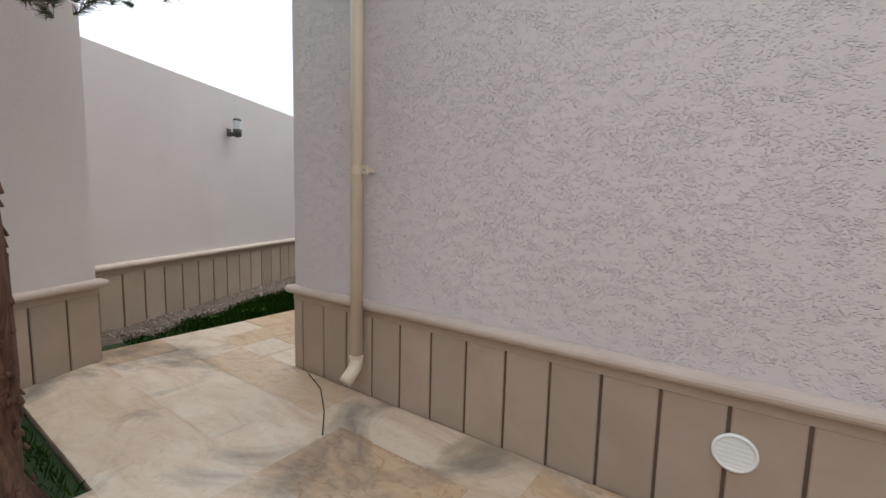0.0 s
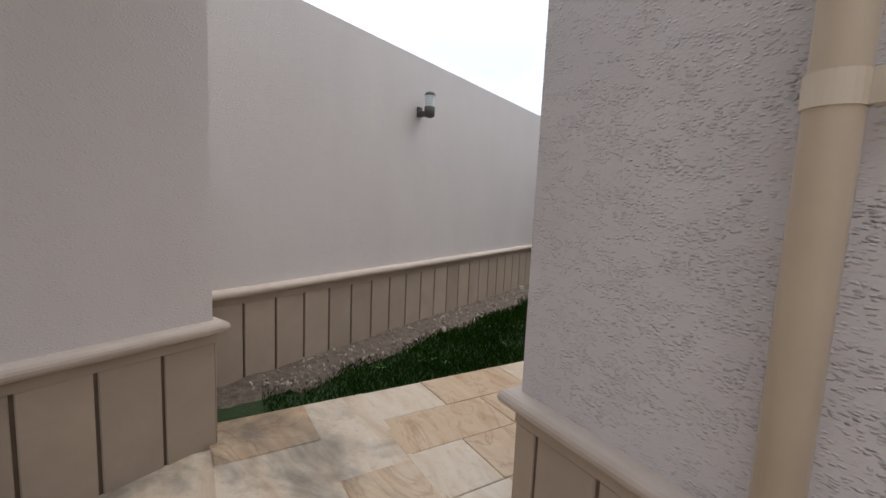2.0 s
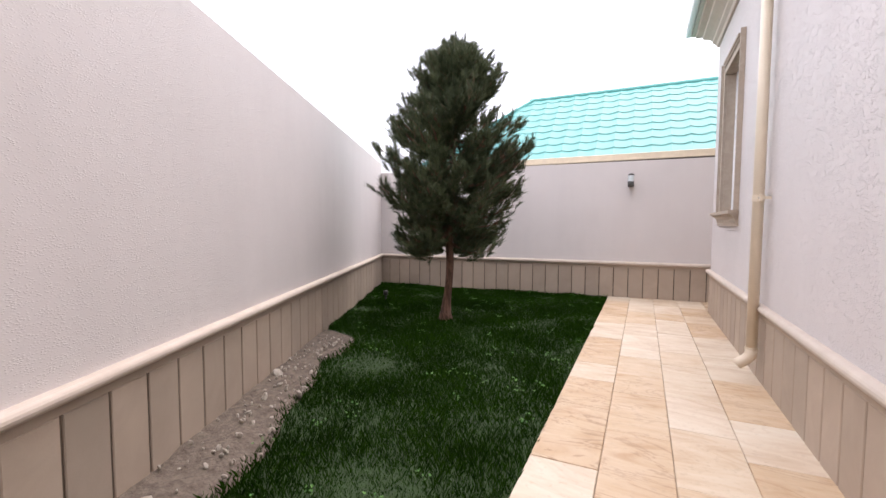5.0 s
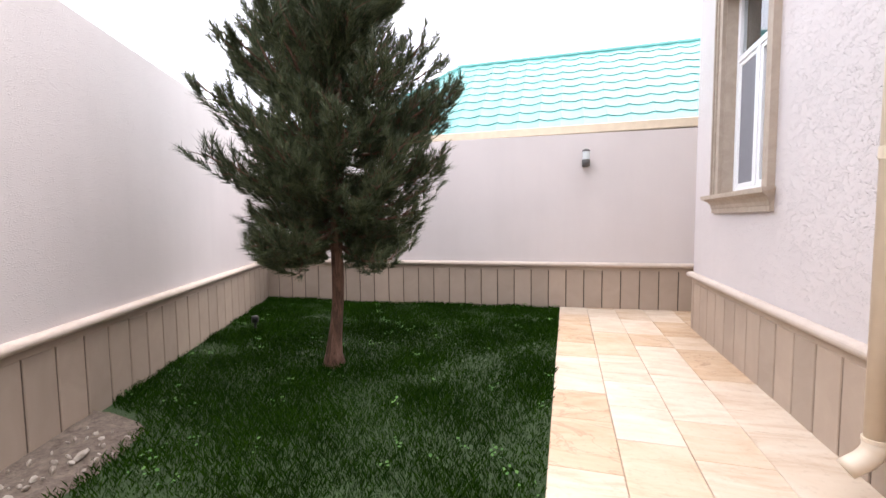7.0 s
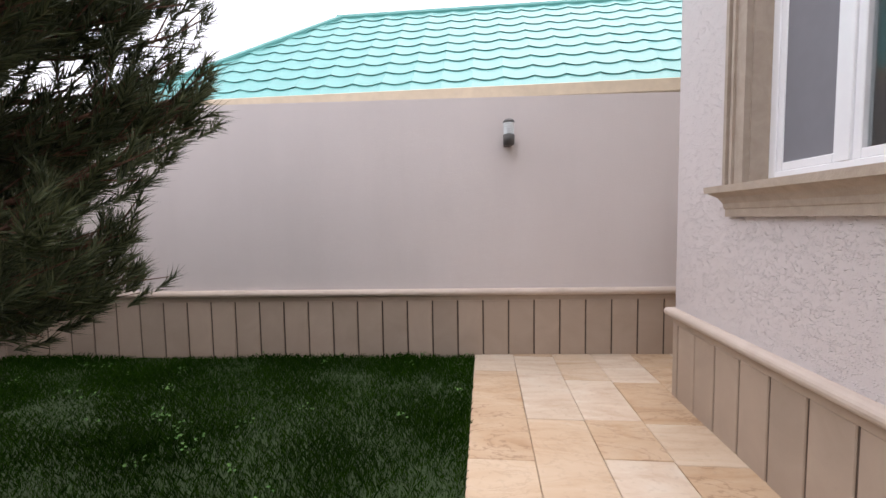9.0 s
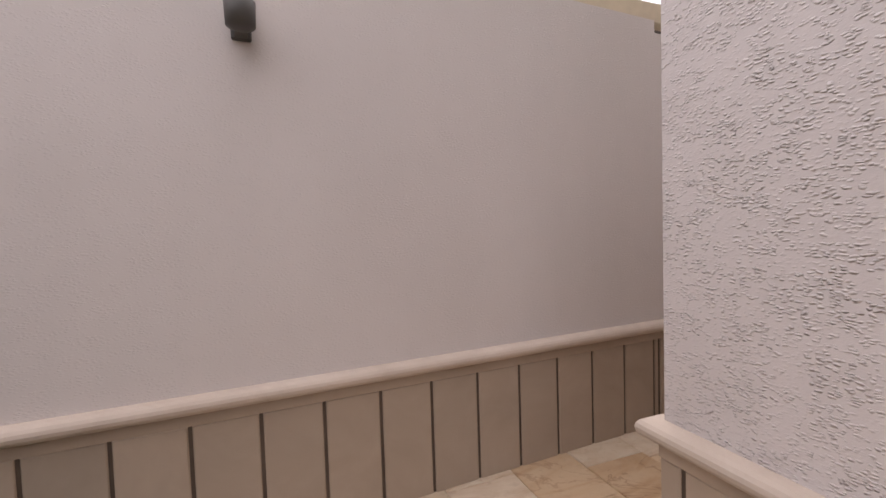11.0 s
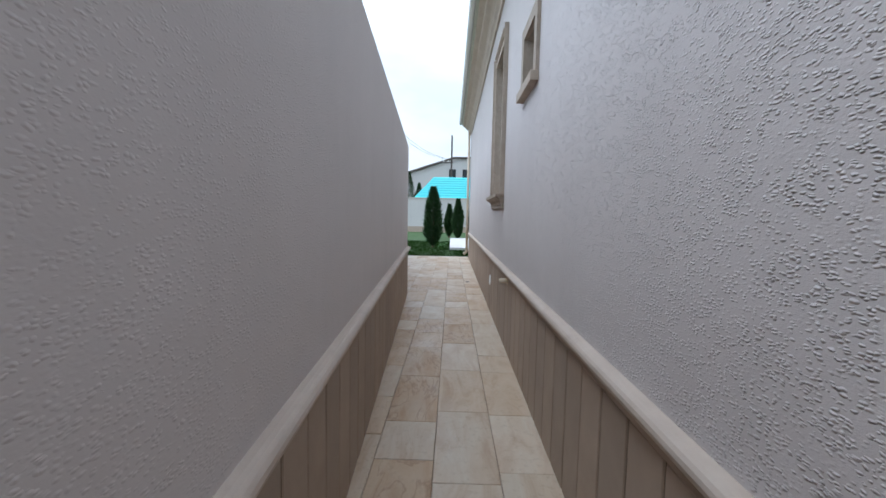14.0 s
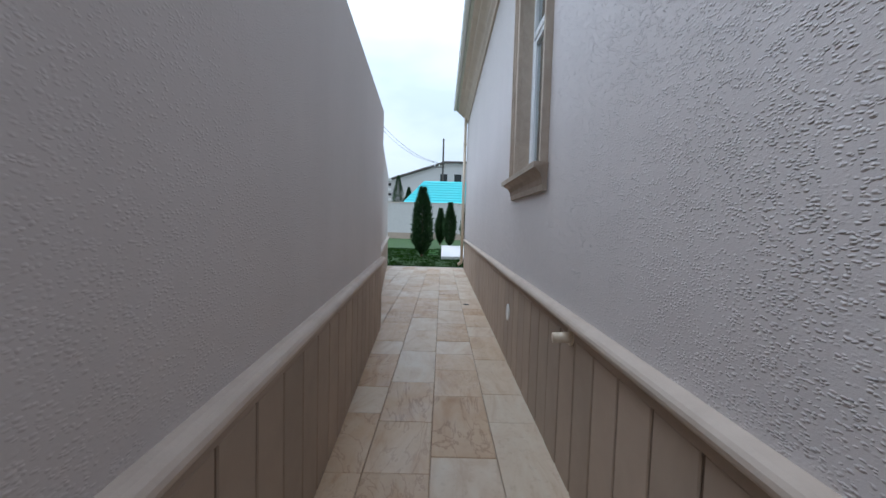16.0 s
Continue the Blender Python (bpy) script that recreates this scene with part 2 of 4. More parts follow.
# ---- mesh helpers ----
def finish(name, bm, mat, smooth=False):
    me = bpy.data.meshes.new(name)
    bmesh.ops.recalc_face_normals(bm, faces=bm.faces[:])
    for f in bm.faces:
        f.smooth = smooth
    bm.to_mesh(me)
    bm.free()
    me.materials.append(mat)
    return me


def part(name, bm, mat, parent=None, label="", smooth=False):
    ob = new(name, bm if isinstance(bm, bpy.types.Mesh) else finish(name, bm, mat, smooth))
    if parent:
        ob.parent = parent
    if label:
        ob["label"] = label
    return ob


def raw(name, verts, faces, mat, parent=None, smooth=False):
    me = bpy.data.meshes.new(name)
    me.from_pydata(verts, [], faces)
    me.materials.append(mat)
    if smooth:
        me.shade_smooth()
    ob = new(name, me)
    if parent:
        ob.parent = parent
    return ob


def thing(name, label, category, at=(0, 0, 0), group="", kind=""):
    ob = new(name)
    ob.location = at
    return tagged(ob, label, category, group, kind)


def add_box(bm, x0, y0, z0, x1, y1, z1, bevel=0.0, m=None):
    r = bmesh.ops.create_cube(bm, size=1)["verts"]
    for v in r:
        v.co = Vector((x0 + (v.co.x + .5) * (x1 - x0), y0 + (v.co.y + .5) * (y1 - y0), z0 + (v.co.z + .5) * (z1 - z0)))
    if bevel:
        es = {e for v in r for e in v.link_edges}
        r = bmesh.ops.bevel(bm, geom=list(es), offset=bevel, segments=1, affect="EDGES")["verts"]
    if m:
        bmesh.ops.transform(bm, matrix=m, verts=list({v for v in r}))
    return bm


def boxed(*a, **k):
    return add_box(bmesh.new(), *a, **k)


def add_tube(bm, pts, radii, sides=12, cap=True):
    """A round tube through points, its rings turned with the path."""
    rings, up = [], Vector((0, 0, 1))
    pts = [Vector(p) for p in pts]
    radii = radii if isinstance(radii, (list, tuple)) else [radii] * len(pts)
    side = None
    for i, p in enumerate(pts):
        d = (pts[min(i + 1, len(pts) - 1)] - pts[max(i - 1, 0)]).normalized()
        if side is None:
            side = d.orthogonal().normalized()
        side = (side - d * side.dot(d)).normalized()
        o = d.cross(side)
        rings.append([bm.verts.new(p + (side * math.cos(a) + o * math.sin(a)) * radii[i]) for a in (2 * math.pi * k / sides for k in range(sides))])
    for a, b in zip(rings, rings[1:]):
        for k in range(sides):
            bm.faces.new((a[k], a[(k + 1) % sides], b[(k + 1) % sides], b[k]))
    if cap:
        bm.faces.new(rings[0][::-1])
        bm.faces.new(rings[-1])
    return bm


def tube(*a, **k):
    return add_tube(bmesh.new(), *a, **k)


def lathe(profile, sides=20):
    bm = bmesh.new()
    rings = [[bm.verts.new((r * math.cos(2 * math.pi * k / sides), r * math.sin(2 * math.pi * k / sides), z)) for k in range(sides)] for r, z in profile]
    for a, b in zip(rings, rings[1:]):
        for k in range(sides):
            bm.faces.new((a[k], a[(k + 1) % sides], b[(k + 1) % sides], b[k]))
    bm.faces.new(rings[0][::-1])
    bm.faces.new(rings[-1])
    return bm


def sweep(path, profile, closed=False):
    """A profile of (out, z) carried along a plan line, mitred at its corners; out points to the line's left."""
    bm = bmesh.new()
    P = [Vector((x, y, 0)) for x, y in path]
    rings = []
    for i, p in enumerate(P):
        a = (p - P[i - 1]).normalized() if i else None
        b = (P[i + 1] - p).normalized() if i + 1 < len(P) else None
        d0, d1 = a or b, b or a
        n0, n1 = Vector((-d0.y, d0.x, 0)), Vector((-d1.y, d1.x, 0))
        n = (n0 + n1).normalized()
        n = n / max(n.dot(n0), 0.3)
        rings.append([bm.verts.new(p + n * o + Vector((0, 0, z))) for o, z in profile])
    k = len(profile)
    for a, b in zip(rings, rings[1:]):
        for j in range(k):
            bm.faces.new((a[j], a[(j + 1) % k], b[(j + 1) % k], b[j]))
    bm.faces.new(rings[0])
    bm.faces.new(rings[-1][::-1])
    return bm


TOP = 0.71          # top of the rounded plinth moulding
PITCH = 0.268        # width of one plinth panel
TORUS = [(-0.04, TOP)] + [(0.012 + 0.04 * math.sin(a), TOP - 0.036 + 0.036 * math.cos(a)) for a in (math.pi * k / 8 for k in range(9))] + [(-0.04, TOP - 0.072)]
BAND = [(-0.03, TOP - 0.072), (0, TOP - 0.072), (0, TOP - 0.125), (-0.03, TOP - 0.125)]

panel_meshes = {}


def panel_mesh(w, h):
    key = round(w, 3), round(h, 3)
    if key not in panel_meshes:
        bm = boxed(-w / 2 + .008, -.034, 0, w / 2 - .008, 0, h)
        es = [e for e in bm.edges if abs(e.verts[0].co.y) < 1e-5 and abs(e.verts[1].co.y) < 1e-5]
        bmesh.ops.bevel(bm, geom=es, offset=.005, segments=1, affect="EDGES")
        panel_meshes[key] = finish("panel", bm, M_PLINTH)
    return panel_meshes[key]


later = []           # plinth panels and paving go in last


def wall(name, a, b, z0, z1, mat, thick=0.28, openings=(), inset=0.012, phase=0.0, plinth=True, trim=0.0):
    """A wall whose plinth face runs from a to b with its outside on the left hand; openings as (from, to, low, high) along it."""
    A, B = Vector((*a, 0)), Vector((*b, 0))
    L = (B - A).length
    d = (B - A).normalized()
    n = Vector((-d.y, d.x, 0))
    bm = bmesh.new()
    xs = sorted({trim, L - trim, *(v for o in openings for v in o[:2])})
    zs = sorted({z0, z1, *(v for o in openings for v in o[2:])})

    def at(s, z, o):
        return bm.verts.new(A + d * s - n * o + Vector((0, 0, z)))

    def quad(*p):
        bm.faces.new([at(*q) for q in p])

    for x0, x1 in zip(xs, xs[1:]):
        for q0, q1 in zip(zs, zs[1:]):
            if any(o[0] - 1e-6 <= x0 and x1 <= o[1] + 1e-6 and o[2] - 1e-6 <= q0 and q1 <= o[3] + 1e-6 for o in openings):
                continue
            for o in (inset, thick):
                quad((x0, q0, o), (x1, q0, o), (x1, q1, o), (x0, q1, o))
    for o0, o1, q0, q1 in openings:
        for p in (((o0, q0), (o1, q0)), ((o1, q0), (o1, q1)), ((o1, q1), (o0, q1)), ((o0, q1), (o0, q0))):
            quad((*p[0], inset), (*p[1], inset), (*p[1], thick), (*p[0], thick))
    for p in (((trim, z0), (trim, z1)), ((trim, z1), (L - trim, z1)), ((L - trim, z1), (L - trim, z0))):
        quad((*p[0], inset), (*p[1], inset), (*p[1], thick), (*p[0], thick))
    bmesh.ops.remove_doubles(bm, verts=bm.verts[:], dist=1e-5)
    ob = part(name, bm, mat)
    tagged(ob, kind="structure")
    if plinth:
        later.append((ob, A, d, n, L, z0, phase))
    return ob


def plinth_panels(ob, A, d, n, L, z0, phase):
    ang = math.atan2(d.y, d.x)
    back = bmesh.new()
    add_box(back, .002, -0.0112, z0, L - .002, -0.009, TOP - .126)
    me = finish("joint_backing", back, M_GROOVE)
    o = part("joint_backing", me, M_GROOVE, ob)
    o.matrix_local = Matrix.Translation(A) @ Matrix.Rotation(ang, 4, "Z")
    s = phase % PITCH - PITCH
    while s < L:
        s0, s1 = max(s, -.003), min(s + PITCH, L + .003)
        if s1 - s0 > .03:
            p = part("panel", panel_mesh(s1 - s0, TOP - .1255 - z0), M_PLINTH, ob)
            q = A + d * (s0 + s1) / 2 + n * random.uniform(-.0012, .0012)
            p.matrix_local = Matrix.Translation((q.x, q.y, z0)) @ Matrix.Rotation(ang, 4, "Z")
        s += PITCH


# ---- plan ----
HX, HS, HN, HE = -2.70, 3.60, 12.535, 14.5      # house plinth faces
NA, NM, NB = (-9.75, 13.154), (-1.5, 13.616), (6.79, 14.022)   # boundary beside the lawn's end and the passage
NC, ND = (6.79, 14.11), (15.4, 15.05)
WTOP, NTOP = 2.91, 2.68
WX, WS = -5.157, -.447                            # west boundary: x at y = 3.4, and its slant
SW_DIR = Vector((WS, 1, 0)).normalized()
WA = (WX + WS * (1.9 - 3.4), 1.9)
WB = (WX + WS * (13.3 - 3.4), 13.3)
BK1 = (-4.08, 2.66)        # free corner of the thick wall block
BK0 = (-4.08 + .48 * 9.66, -7.0)
BKE = (BK1[0] - 1.17, BK1[1] - .56)               # its end runs square to its face
STEP_X, LOW = -1.5, -0.235
HTOP = 4.62

# the house walls; each runs with its outside on the left hand
WIN_W = [(10.60, 11.65, 1.62, 3.58), (5.36, 6.41, 1.62, 3.58)]
wall("wall_south", (HE, HS), (HX, HS), -.1, HTOP, M_HOUSE, phase=(HE + 1.512) % PITCH, trim=.013)
wall("wall_west", (HX, HS), (HX, HN), -.1, HTOP, M_HOUSE, phase=(11.644 - HS) % PITCH, trim=.0135,
     openings=[(o[0] - HS, o[1] - HS, o[2], o[3]) for o in WIN_W])
WIN_N = [(4.30, 5.36, 1.61, 3.58)]
WIN_SMALL = [(2.22, 2.75, 2.50, 2.96)]
wall("wall_north", (HX, HN), (HE, HN), -.3, HTOP, M_HOUSE, phase=(3.092 - HX) % PITCH, trim=.013,
     openings=[(o[0] - HX, o[1] - HX, o[2], o[3]) for o in WIN_N + WIN_SMALL])
wall("wall_east", (HE, HN), (HE, HS), -.3, HTOP, M_HOUSE, plinth=False)
outline = [(HE, HS), (HX, HS), (HX, HN), (HE, HN)]
tagged(part("plinth_moulding", sweep(outline, TORUS), M_TORUS, smooth=False), kind="structure")
tagged(part("plinth_band", sweep(outline, BAND), M_PLINTH), kind="structure")

# boundary walls
wall("wall_boundary_north", NM, NA, -.3, NTOP, M_WALL, phase=2.724 % PITCH)
wall("wall_boundary_passage", NB, NM, -.3, 2.60, M_WALL, phase=4.272 % PITCH)
wall("wall_boundary_far", ND, NC, -.3, NTOP - .05, M_WALL)
wall("wall_boundary_west", WB, WA, -.12, WTOP, M_WALL, phase=10.076 % PITCH)
wall("wall_block", BK1, BK0, -.12, WTOP, M_WALL, thick=1.35, phase=0.0, trim=.014)
wall("wall_block_end", BKE, BK1, -.12, WTOP - .004, M_WALL, thick=.2, phase=.05, trim=.016)
for nm, line in (("north", [NB, NM, NA]), ("far", [ND, NC]), ("west", [WB, WA]), ("block", [BKE, BK1, BK0])):
    tagged(part("moulding_" + nm, sweep(line, TORUS), M_TORUS), kind="structure")
    tagged(part("band_" + nm, sweep(line, BAND), M_PLINTH), kind="structure")
# unseen plain walls closing the court behind the start, raised to cut skylight
wall("wall_court_south", (-2.4, -2.6), (4.6, -2.6), -.12, 4.6, M_WALL, plinth=False)
wall("wall_court_east", (4.5, -2.7), (4.5, 3.6), -.12, 4.6, M_WALL, plinth=False)

# ---- ground ----
def slab(name, pts, z0, z1, mat):
    bm = bmesh.new()
    lo = [bm.verts.new((x, y, z0)) for x, y in pts]
    hi = [bm.verts.new((x, y, z1)) for x, y in pts]
    bm.faces.new(hi)
    bm.faces.new(lo[::-1])
    for i in range(len(pts)):
        j = (i + 1) % len(pts)
        bm.faces.new((lo[i], lo[j], hi[j], hi[i]))
    return tagged(part(name, bm, mat), kind="structure")


slab("ground", [(-400, -400), (400, -400), (400, 400), (-400, 400)], -.9, -.30, M_GROUND)
slab("path_bed", [(-4.29, 2.9), (HX + .1, 2.9), (HX + .1, 12.45), (STEP_X, 12.45), (STEP_X, 13.85), (-4.29, 13.6)], -.29, -.012, M_BED)
slab("passage_bed", [(STEP_X + .01, 12.4), (14.6, 12.4), (14.6, 15.2), (STEP_X + .01, 13.9)], -.295, LOW - .012, M_BED)
slab("court_bed", [(-4.30, 2.06), (-2.12, 2.06), (-2.12, -6.9), (14.4, -6.9), (14.4, 3.7), (-2.7, 3.7), (-2.7, 2.89), (-4.30, 2.89)], -.28, -.013, M_BED)
slab("planting_bed", [(-5.0, -6.9), (-2.13, -6.9), (-2.13, 2.05), (-5.0, 2.05)], -.27, -.05, M_SOIL)


def west_x(y, off=0.0):
    return WX + WS * (y - 3.4) + off


bm = bmesh.new()
rows, cols = 62, 30
grid = []
for i in range(rows + 1):
    y = 2.5 + (13.75 - 2.5) * i / rows
    line = []
    for j in range(cols + 1):
        x = west_x(y, -.05) + (-4.302 - west_x(y, -.05)) * j / cols
        z = -.035 + .022 * noise.noise((x * 1.3, y * 1.3, 0)) + .012 * noise.noise((x * 5, y * 5, 2))
        line.append(bm.verts.new((x, y, z)))
    grid.append(line)
for i in range(rows):
    for j in range(cols):
        bm.faces.new((grid[i][j], grid[i][j + 1], grid[i + 1][j + 1], grid[i + 1][j]))
lawn = part("lawn_soil", bm, M_SOIL, smooth=True)
tagged(lawn, kind="structure")


def strip_width(y):
    """How far the bare earth reaches from the boundary wall."""
    w = .42 + .10 * min(1, max(0, (y - 3.1) / 1.6)) + .04 * math.sin(y * 2.3) + .035 * math.sin(y * 6.1 + 1)
    return w * min(1, max(0, (9.0 - y) / .25)) * (1.0 if y > 3.2 else .8)


bm = bmesh.new()
prev = None
for i in range(107):
    y = 2.43 + i * .06
    ring = []
    for j in range(9):
        x = west_x(y, -.04) + (strip_width(y) + .06) * j / 8
        ring.append(bm.verts.new((x, y, .003 + .02 * noise.noise((x * 4, y * 4, 7)) - .03 * (j / 8) ** 3 + .012 * noise.noise((x * 13, y * 13, 3)))))
    if prev:
        for j in range(8):
            bm.faces.new((prev[j], prev[j + 1], ring[j + 1], ring[j]))
    prev = ring
tagged(part("bare_earth_strip", bm, M_DIRT, smooth=True), kind="structure")


# ---- roofs ----
def metal_tile_roof(name, label, x0, x1, y0, y1, z0, z1, hip, mat, row=.31, wave=.36, flip=False, step=.015):
    """One slope of pressed steel tiles, its left end cut by a hip; ridge along x."""
    root = thing(name, label, "roof")
    slope = Vector((0, y1 - y0, z1 - z0))
    S = slope.length
    sd = slope.normalized()
    nn = Vector((0, -sd.z, sd.y))
    verts, faces = [], []
    nrow = int(S / row)
    nx = int((x1 - x0) / (wave / 10))
    for r in range(nrow + 1):
        for e in (0, 1):
            for j in range(nx + 1):
                x = x0 + (x1 - x0) * j / nx
                w = 1 - 2 * abs(math.sin(math.pi * x / wave))
                s = min(S, max(0, (r + e) * row + .022 * w - (.02 if e == 0 else 0)))
                lim = x0 + hip * s / S
                h = .03 + .008 * w + (step if e == 0 else 0)
                p = Vector((max(x, lim), y0, z0)) + sd * s + nn * h
                verts.append(tuple(p))
    W = nx + 1
    for r in range(2 * (nrow + 1) - 1):
        for j in range(nx):
            faces.append((r * W + j, r * W + j + 1, (r + 1) * W + j + 1, (r + 1) * W + j))
    raw("roof_sheet", verts, faces, mat, root, False)
    part("ridge_cap", tube([(x0 + hip - .1, y1, z1 + .03), (x1, y1, z1 + .03)], .06, 8), mat, root)
    part("hip_cap", tube([(x0, y0, z0 + .06), (x0 + hip, y1, z1 + .05)], .045, 8), mat, root)
    bm = bmesh.new()
    v = [bm.verts.new(p) for p in ((x0 + .1, y0 + .05, z0), (x0 + hip, y1, z1 - .03), (x0 + hip, y1 + hip, z0 - .1), (x0 + .1, y1 + hip, z0 - .1))]
    bm.faces.new(v)
    part("hip_slope", bm, mat, root)
    bm = bmesh.new()
    v = [bm.verts.new(p) for p in ((x0 + hip, y1, z1 - .02), (x1, y1, z1 - .02), (x1, y1 + (y1 - y0), z0), (x0 + hip, y1 + (y1 - y0), z0))]
    bm.faces.new(v)
    part("back_slope", bm, mat, root)
    return root


roof = metal_tile_roof("neighbour_roof", "turquoise pressed steel tile roof beyond the boundary wall", -8.83, -1.0, 13.92, 16.2, 2.85, 4.81, 2.3, M_ROOF)
part("fascia", boxed(-8.8, 13.74, 2.74, -1.05, 13.84, 2.87, bevel=.006), M_FASCIA, roof, "cream painted eaves board")
# dark strip standing in for shade under the fascia, coloured with the pole paint
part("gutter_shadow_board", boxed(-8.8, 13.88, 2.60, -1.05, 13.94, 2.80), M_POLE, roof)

# the house's own eaves
OUT = .36
CORNICE = [(-.03, HTOP - .34), (.02, HTOP - .34), (.035, HTOP - .29), (.075, HTOP - .25), (.08, HTOP - .21), (.12, HTOP - .17),
           (.20, HTOP - .12), (.21, HTOP - .08), (.29, HTOP - .05), (.30, HTOP), (-.03, HTOP)]
house_roof = thing("house_roof", "house eaves with stone cornice, white gutter and steel roof", "roof")
part("cornice", sweep(outline, CORNICE), M_CORNICE, house_roof, "cream moulded stone cornice")
part("soffit", sweep(outline, [(-.02, HTOP), (.345, HTOP), (.345, HTOP + .12), (-.02, HTOP + .12)]), M_SOFFIT, house_roof)
GUT = [(.34 + .055 - .055 * math.cos(a), HTOP + .085 - .06 * math.sin(a)) for a in (math.pi * k / 8 for k in range(9))]
part("gutter", sweep(outline, GUT + [(.44, HTOP + .1), (.335, HTOP + .1)]), M_UPVC, house_roof, "white half-round eaves gutter")
bm = bmesh.new()
ex = [(HX - .34, HS - .34), (HX - .34, HN + .34), (HE + .34, HN + .34), (HE + .34, HS - .34)]
lo = [bm.verts.new((x, y, HTOP + .09)) for x, y in ex]
hi = [bm.verts.new((x, y, HTOP + 2.6)) for x, y in ((HX + 4, 8.06), (HE - 4, 8.06))]
bm.faces.new((lo[0], lo[1], hi[0]))
bm.faces.new((lo[1], lo[2], hi[1], hi[0]))
bm.faces.new((lo[2], lo[3], hi[1]))
bm.faces.new((lo[3], lo[0], hi[0], hi[1]))
part("roof_slopes", bm, M_SOFFIT, house_roof)
tagged(part("room_floor", boxed(HX + .3, HS + .3, .7, HE - .3, HN - .3, .8), M_ROOM), kind="structure")


# ---- windows ----
def window(name, label, m, w, h, big=True):
    """A cased window; local x along the wall, y outwards, z up from the opening's foot; m places its lower left corner on the render."""
    root = thing(name, label, "window", kind="structure")
    root.matrix_world = m
    c = .155 if big else .10
    # stone casing with three steps
    for nm, a in (("jamb", (-c, 0)), ("jamb", (w, w + c))):
        x0, x1 = (a[0], .005) if a[0] < 0 else (w - .005, w + c)
        bm = boxed(x0, -.02, -.02, x1, .03, h + c)
        if big:
            inner, outer = (x1, x0) if x0 < 0 else (x0, x1)
            sgn = 1 if outer > inner else -1
            add_box(bm, min(outer, outer - sgn * .03), .03, -.02, max(outer, outer - sgn * .03), .055, h + c)
            add_box(bm, min(outer - sgn * .05, outer - sgn * .075), .03, -.02, max(outer - sgn * .05, outer - sgn * .075), .045, h + c - .05)
        part("jamb", bm, M_TRIM, root, "rough-faced beige stone casing")
    bm = boxed(.005, -.02, h - .005, w - .005, .028, h + c)
    if big:
        add_box(bm, .001 - .0, .03, h + c - .03, w - .001, .055, h + c)
        add_box(bm, 0, .03, h + c - .075, w, .045, h + c - .05)
    part("lintel", bm, M_TRIM, root)
    if big:
        prof = [(-.03, -.19), (.03, -.19), (.03, -.145), (.036, -.14), (.04, -.11), (.06, -.075), (.095, -.05), (.10, -.045), (.115, -.045), (.118, -.005), (-.03, 0.0)]
        bm = bmesh.new()
        rings = []
        for x, k in ((-c - .09, 1), (w + c + .09, -1)):
            rings.append([bm.verts.new((x + k * (.118 - max(o, .03)), o, z)) for o, z in prof])
        n = len(prof)
        for j in range(n):
            bm.faces.new((rings[0][j], rings[0][(j + 1) % n], rings[1][(j + 1) % n], rings[1][j]))
        bm.faces.new(rings[0])
        bm.faces.new(rings[1][::-1])
        part("sill", bm, M_TRIM, root, "moulded projecting stone sill")
    else:
        part("sill", boxed(-c, -.02, -c, w + c, .07, -.02, bevel=.005), M_TRIM, root)
    # inner reveals
    bm = boxed(.002, -.2, .002, .014, -.005, h - .002)
    add_box(bm, w - .014, -.2, .002, w - .002, -.005, h - .002)
    add_box(bm, .014, -.2, h - .014, w - .014, -.006, h - .002)
    add_box(bm, .014, -.2, .002, w - .014, -.006, .012)
    part("reveal", bm, M_TRIM, root)
    # plastic frame, set back
    fr = part("window_frame", bmesh.new(), M_UPVC, root)
    bm = bmesh.new()
    y0, y1, t = -.17, -.105, .055
    tr = h * .66 if big else h
    for b in ((.012, 0, .012 + t, h), (w - .012 - t, 0, w - .012, h), (.012 + t, 0, w - .012 - t, t), (.012 + t, h - t, w - .012 - t, h)):
        add_box(bm, b[0], y0, b[1], b[2], y1, b[3], bevel=.004)
    if big:
        add_box(bm, .012 + t, y0, tr, w - .012 - t, y1 + .004, tr + .06, bevel=.004)
        add_box(bm, w / 2 - .03, y0, t, w / 2 + .03, y1 + .004, tr, bevel=.004)
    bm.to_mesh(fr.data)
    fr.data.materials.append(M_UPVC)
    panes = [(.067, w / 2 - .03, t, tr), (w / 2 + .03, w - .067, t, tr), (.067, w - .067, tr + .06, h - t)] if big else [(.067, w - .067, t, h - t)]
    for k, (a, b, z0, z1) in enumerate(panes):
        if big and k < 2:
            bm = bmesh.new()
            s = .045
            for q in ((a, z0, a + s, z1), (b - s, z0, b, z1), (a + s, z0, b - s, z0 + s), (a + s, z1 - s, b - s, z1)):
                add_box(bm, q[0], -.16, q[1], q[2], -.112, q[3], bevel=.004)
            part("sash", bm, M_UPVC, root)
        p = part("pane", boxed(a, -.142, z0, b, -.136, z1), M_GLASS, root)
        p.visible_shadow = False
    if big:
        a, b, z0, z1 = panes[1]
        part("insect_screen", boxed(a + .04, -.122, z0 + .04, b - .04, -.119, z1 - .04), M_SCREEN, root, "grey insect screen")
    return root


def facing(x, y, z, yaw):
    return Matrix.Translation((x, y, z)) @ Matrix.Rotation(radians(yaw), 4, "Z")


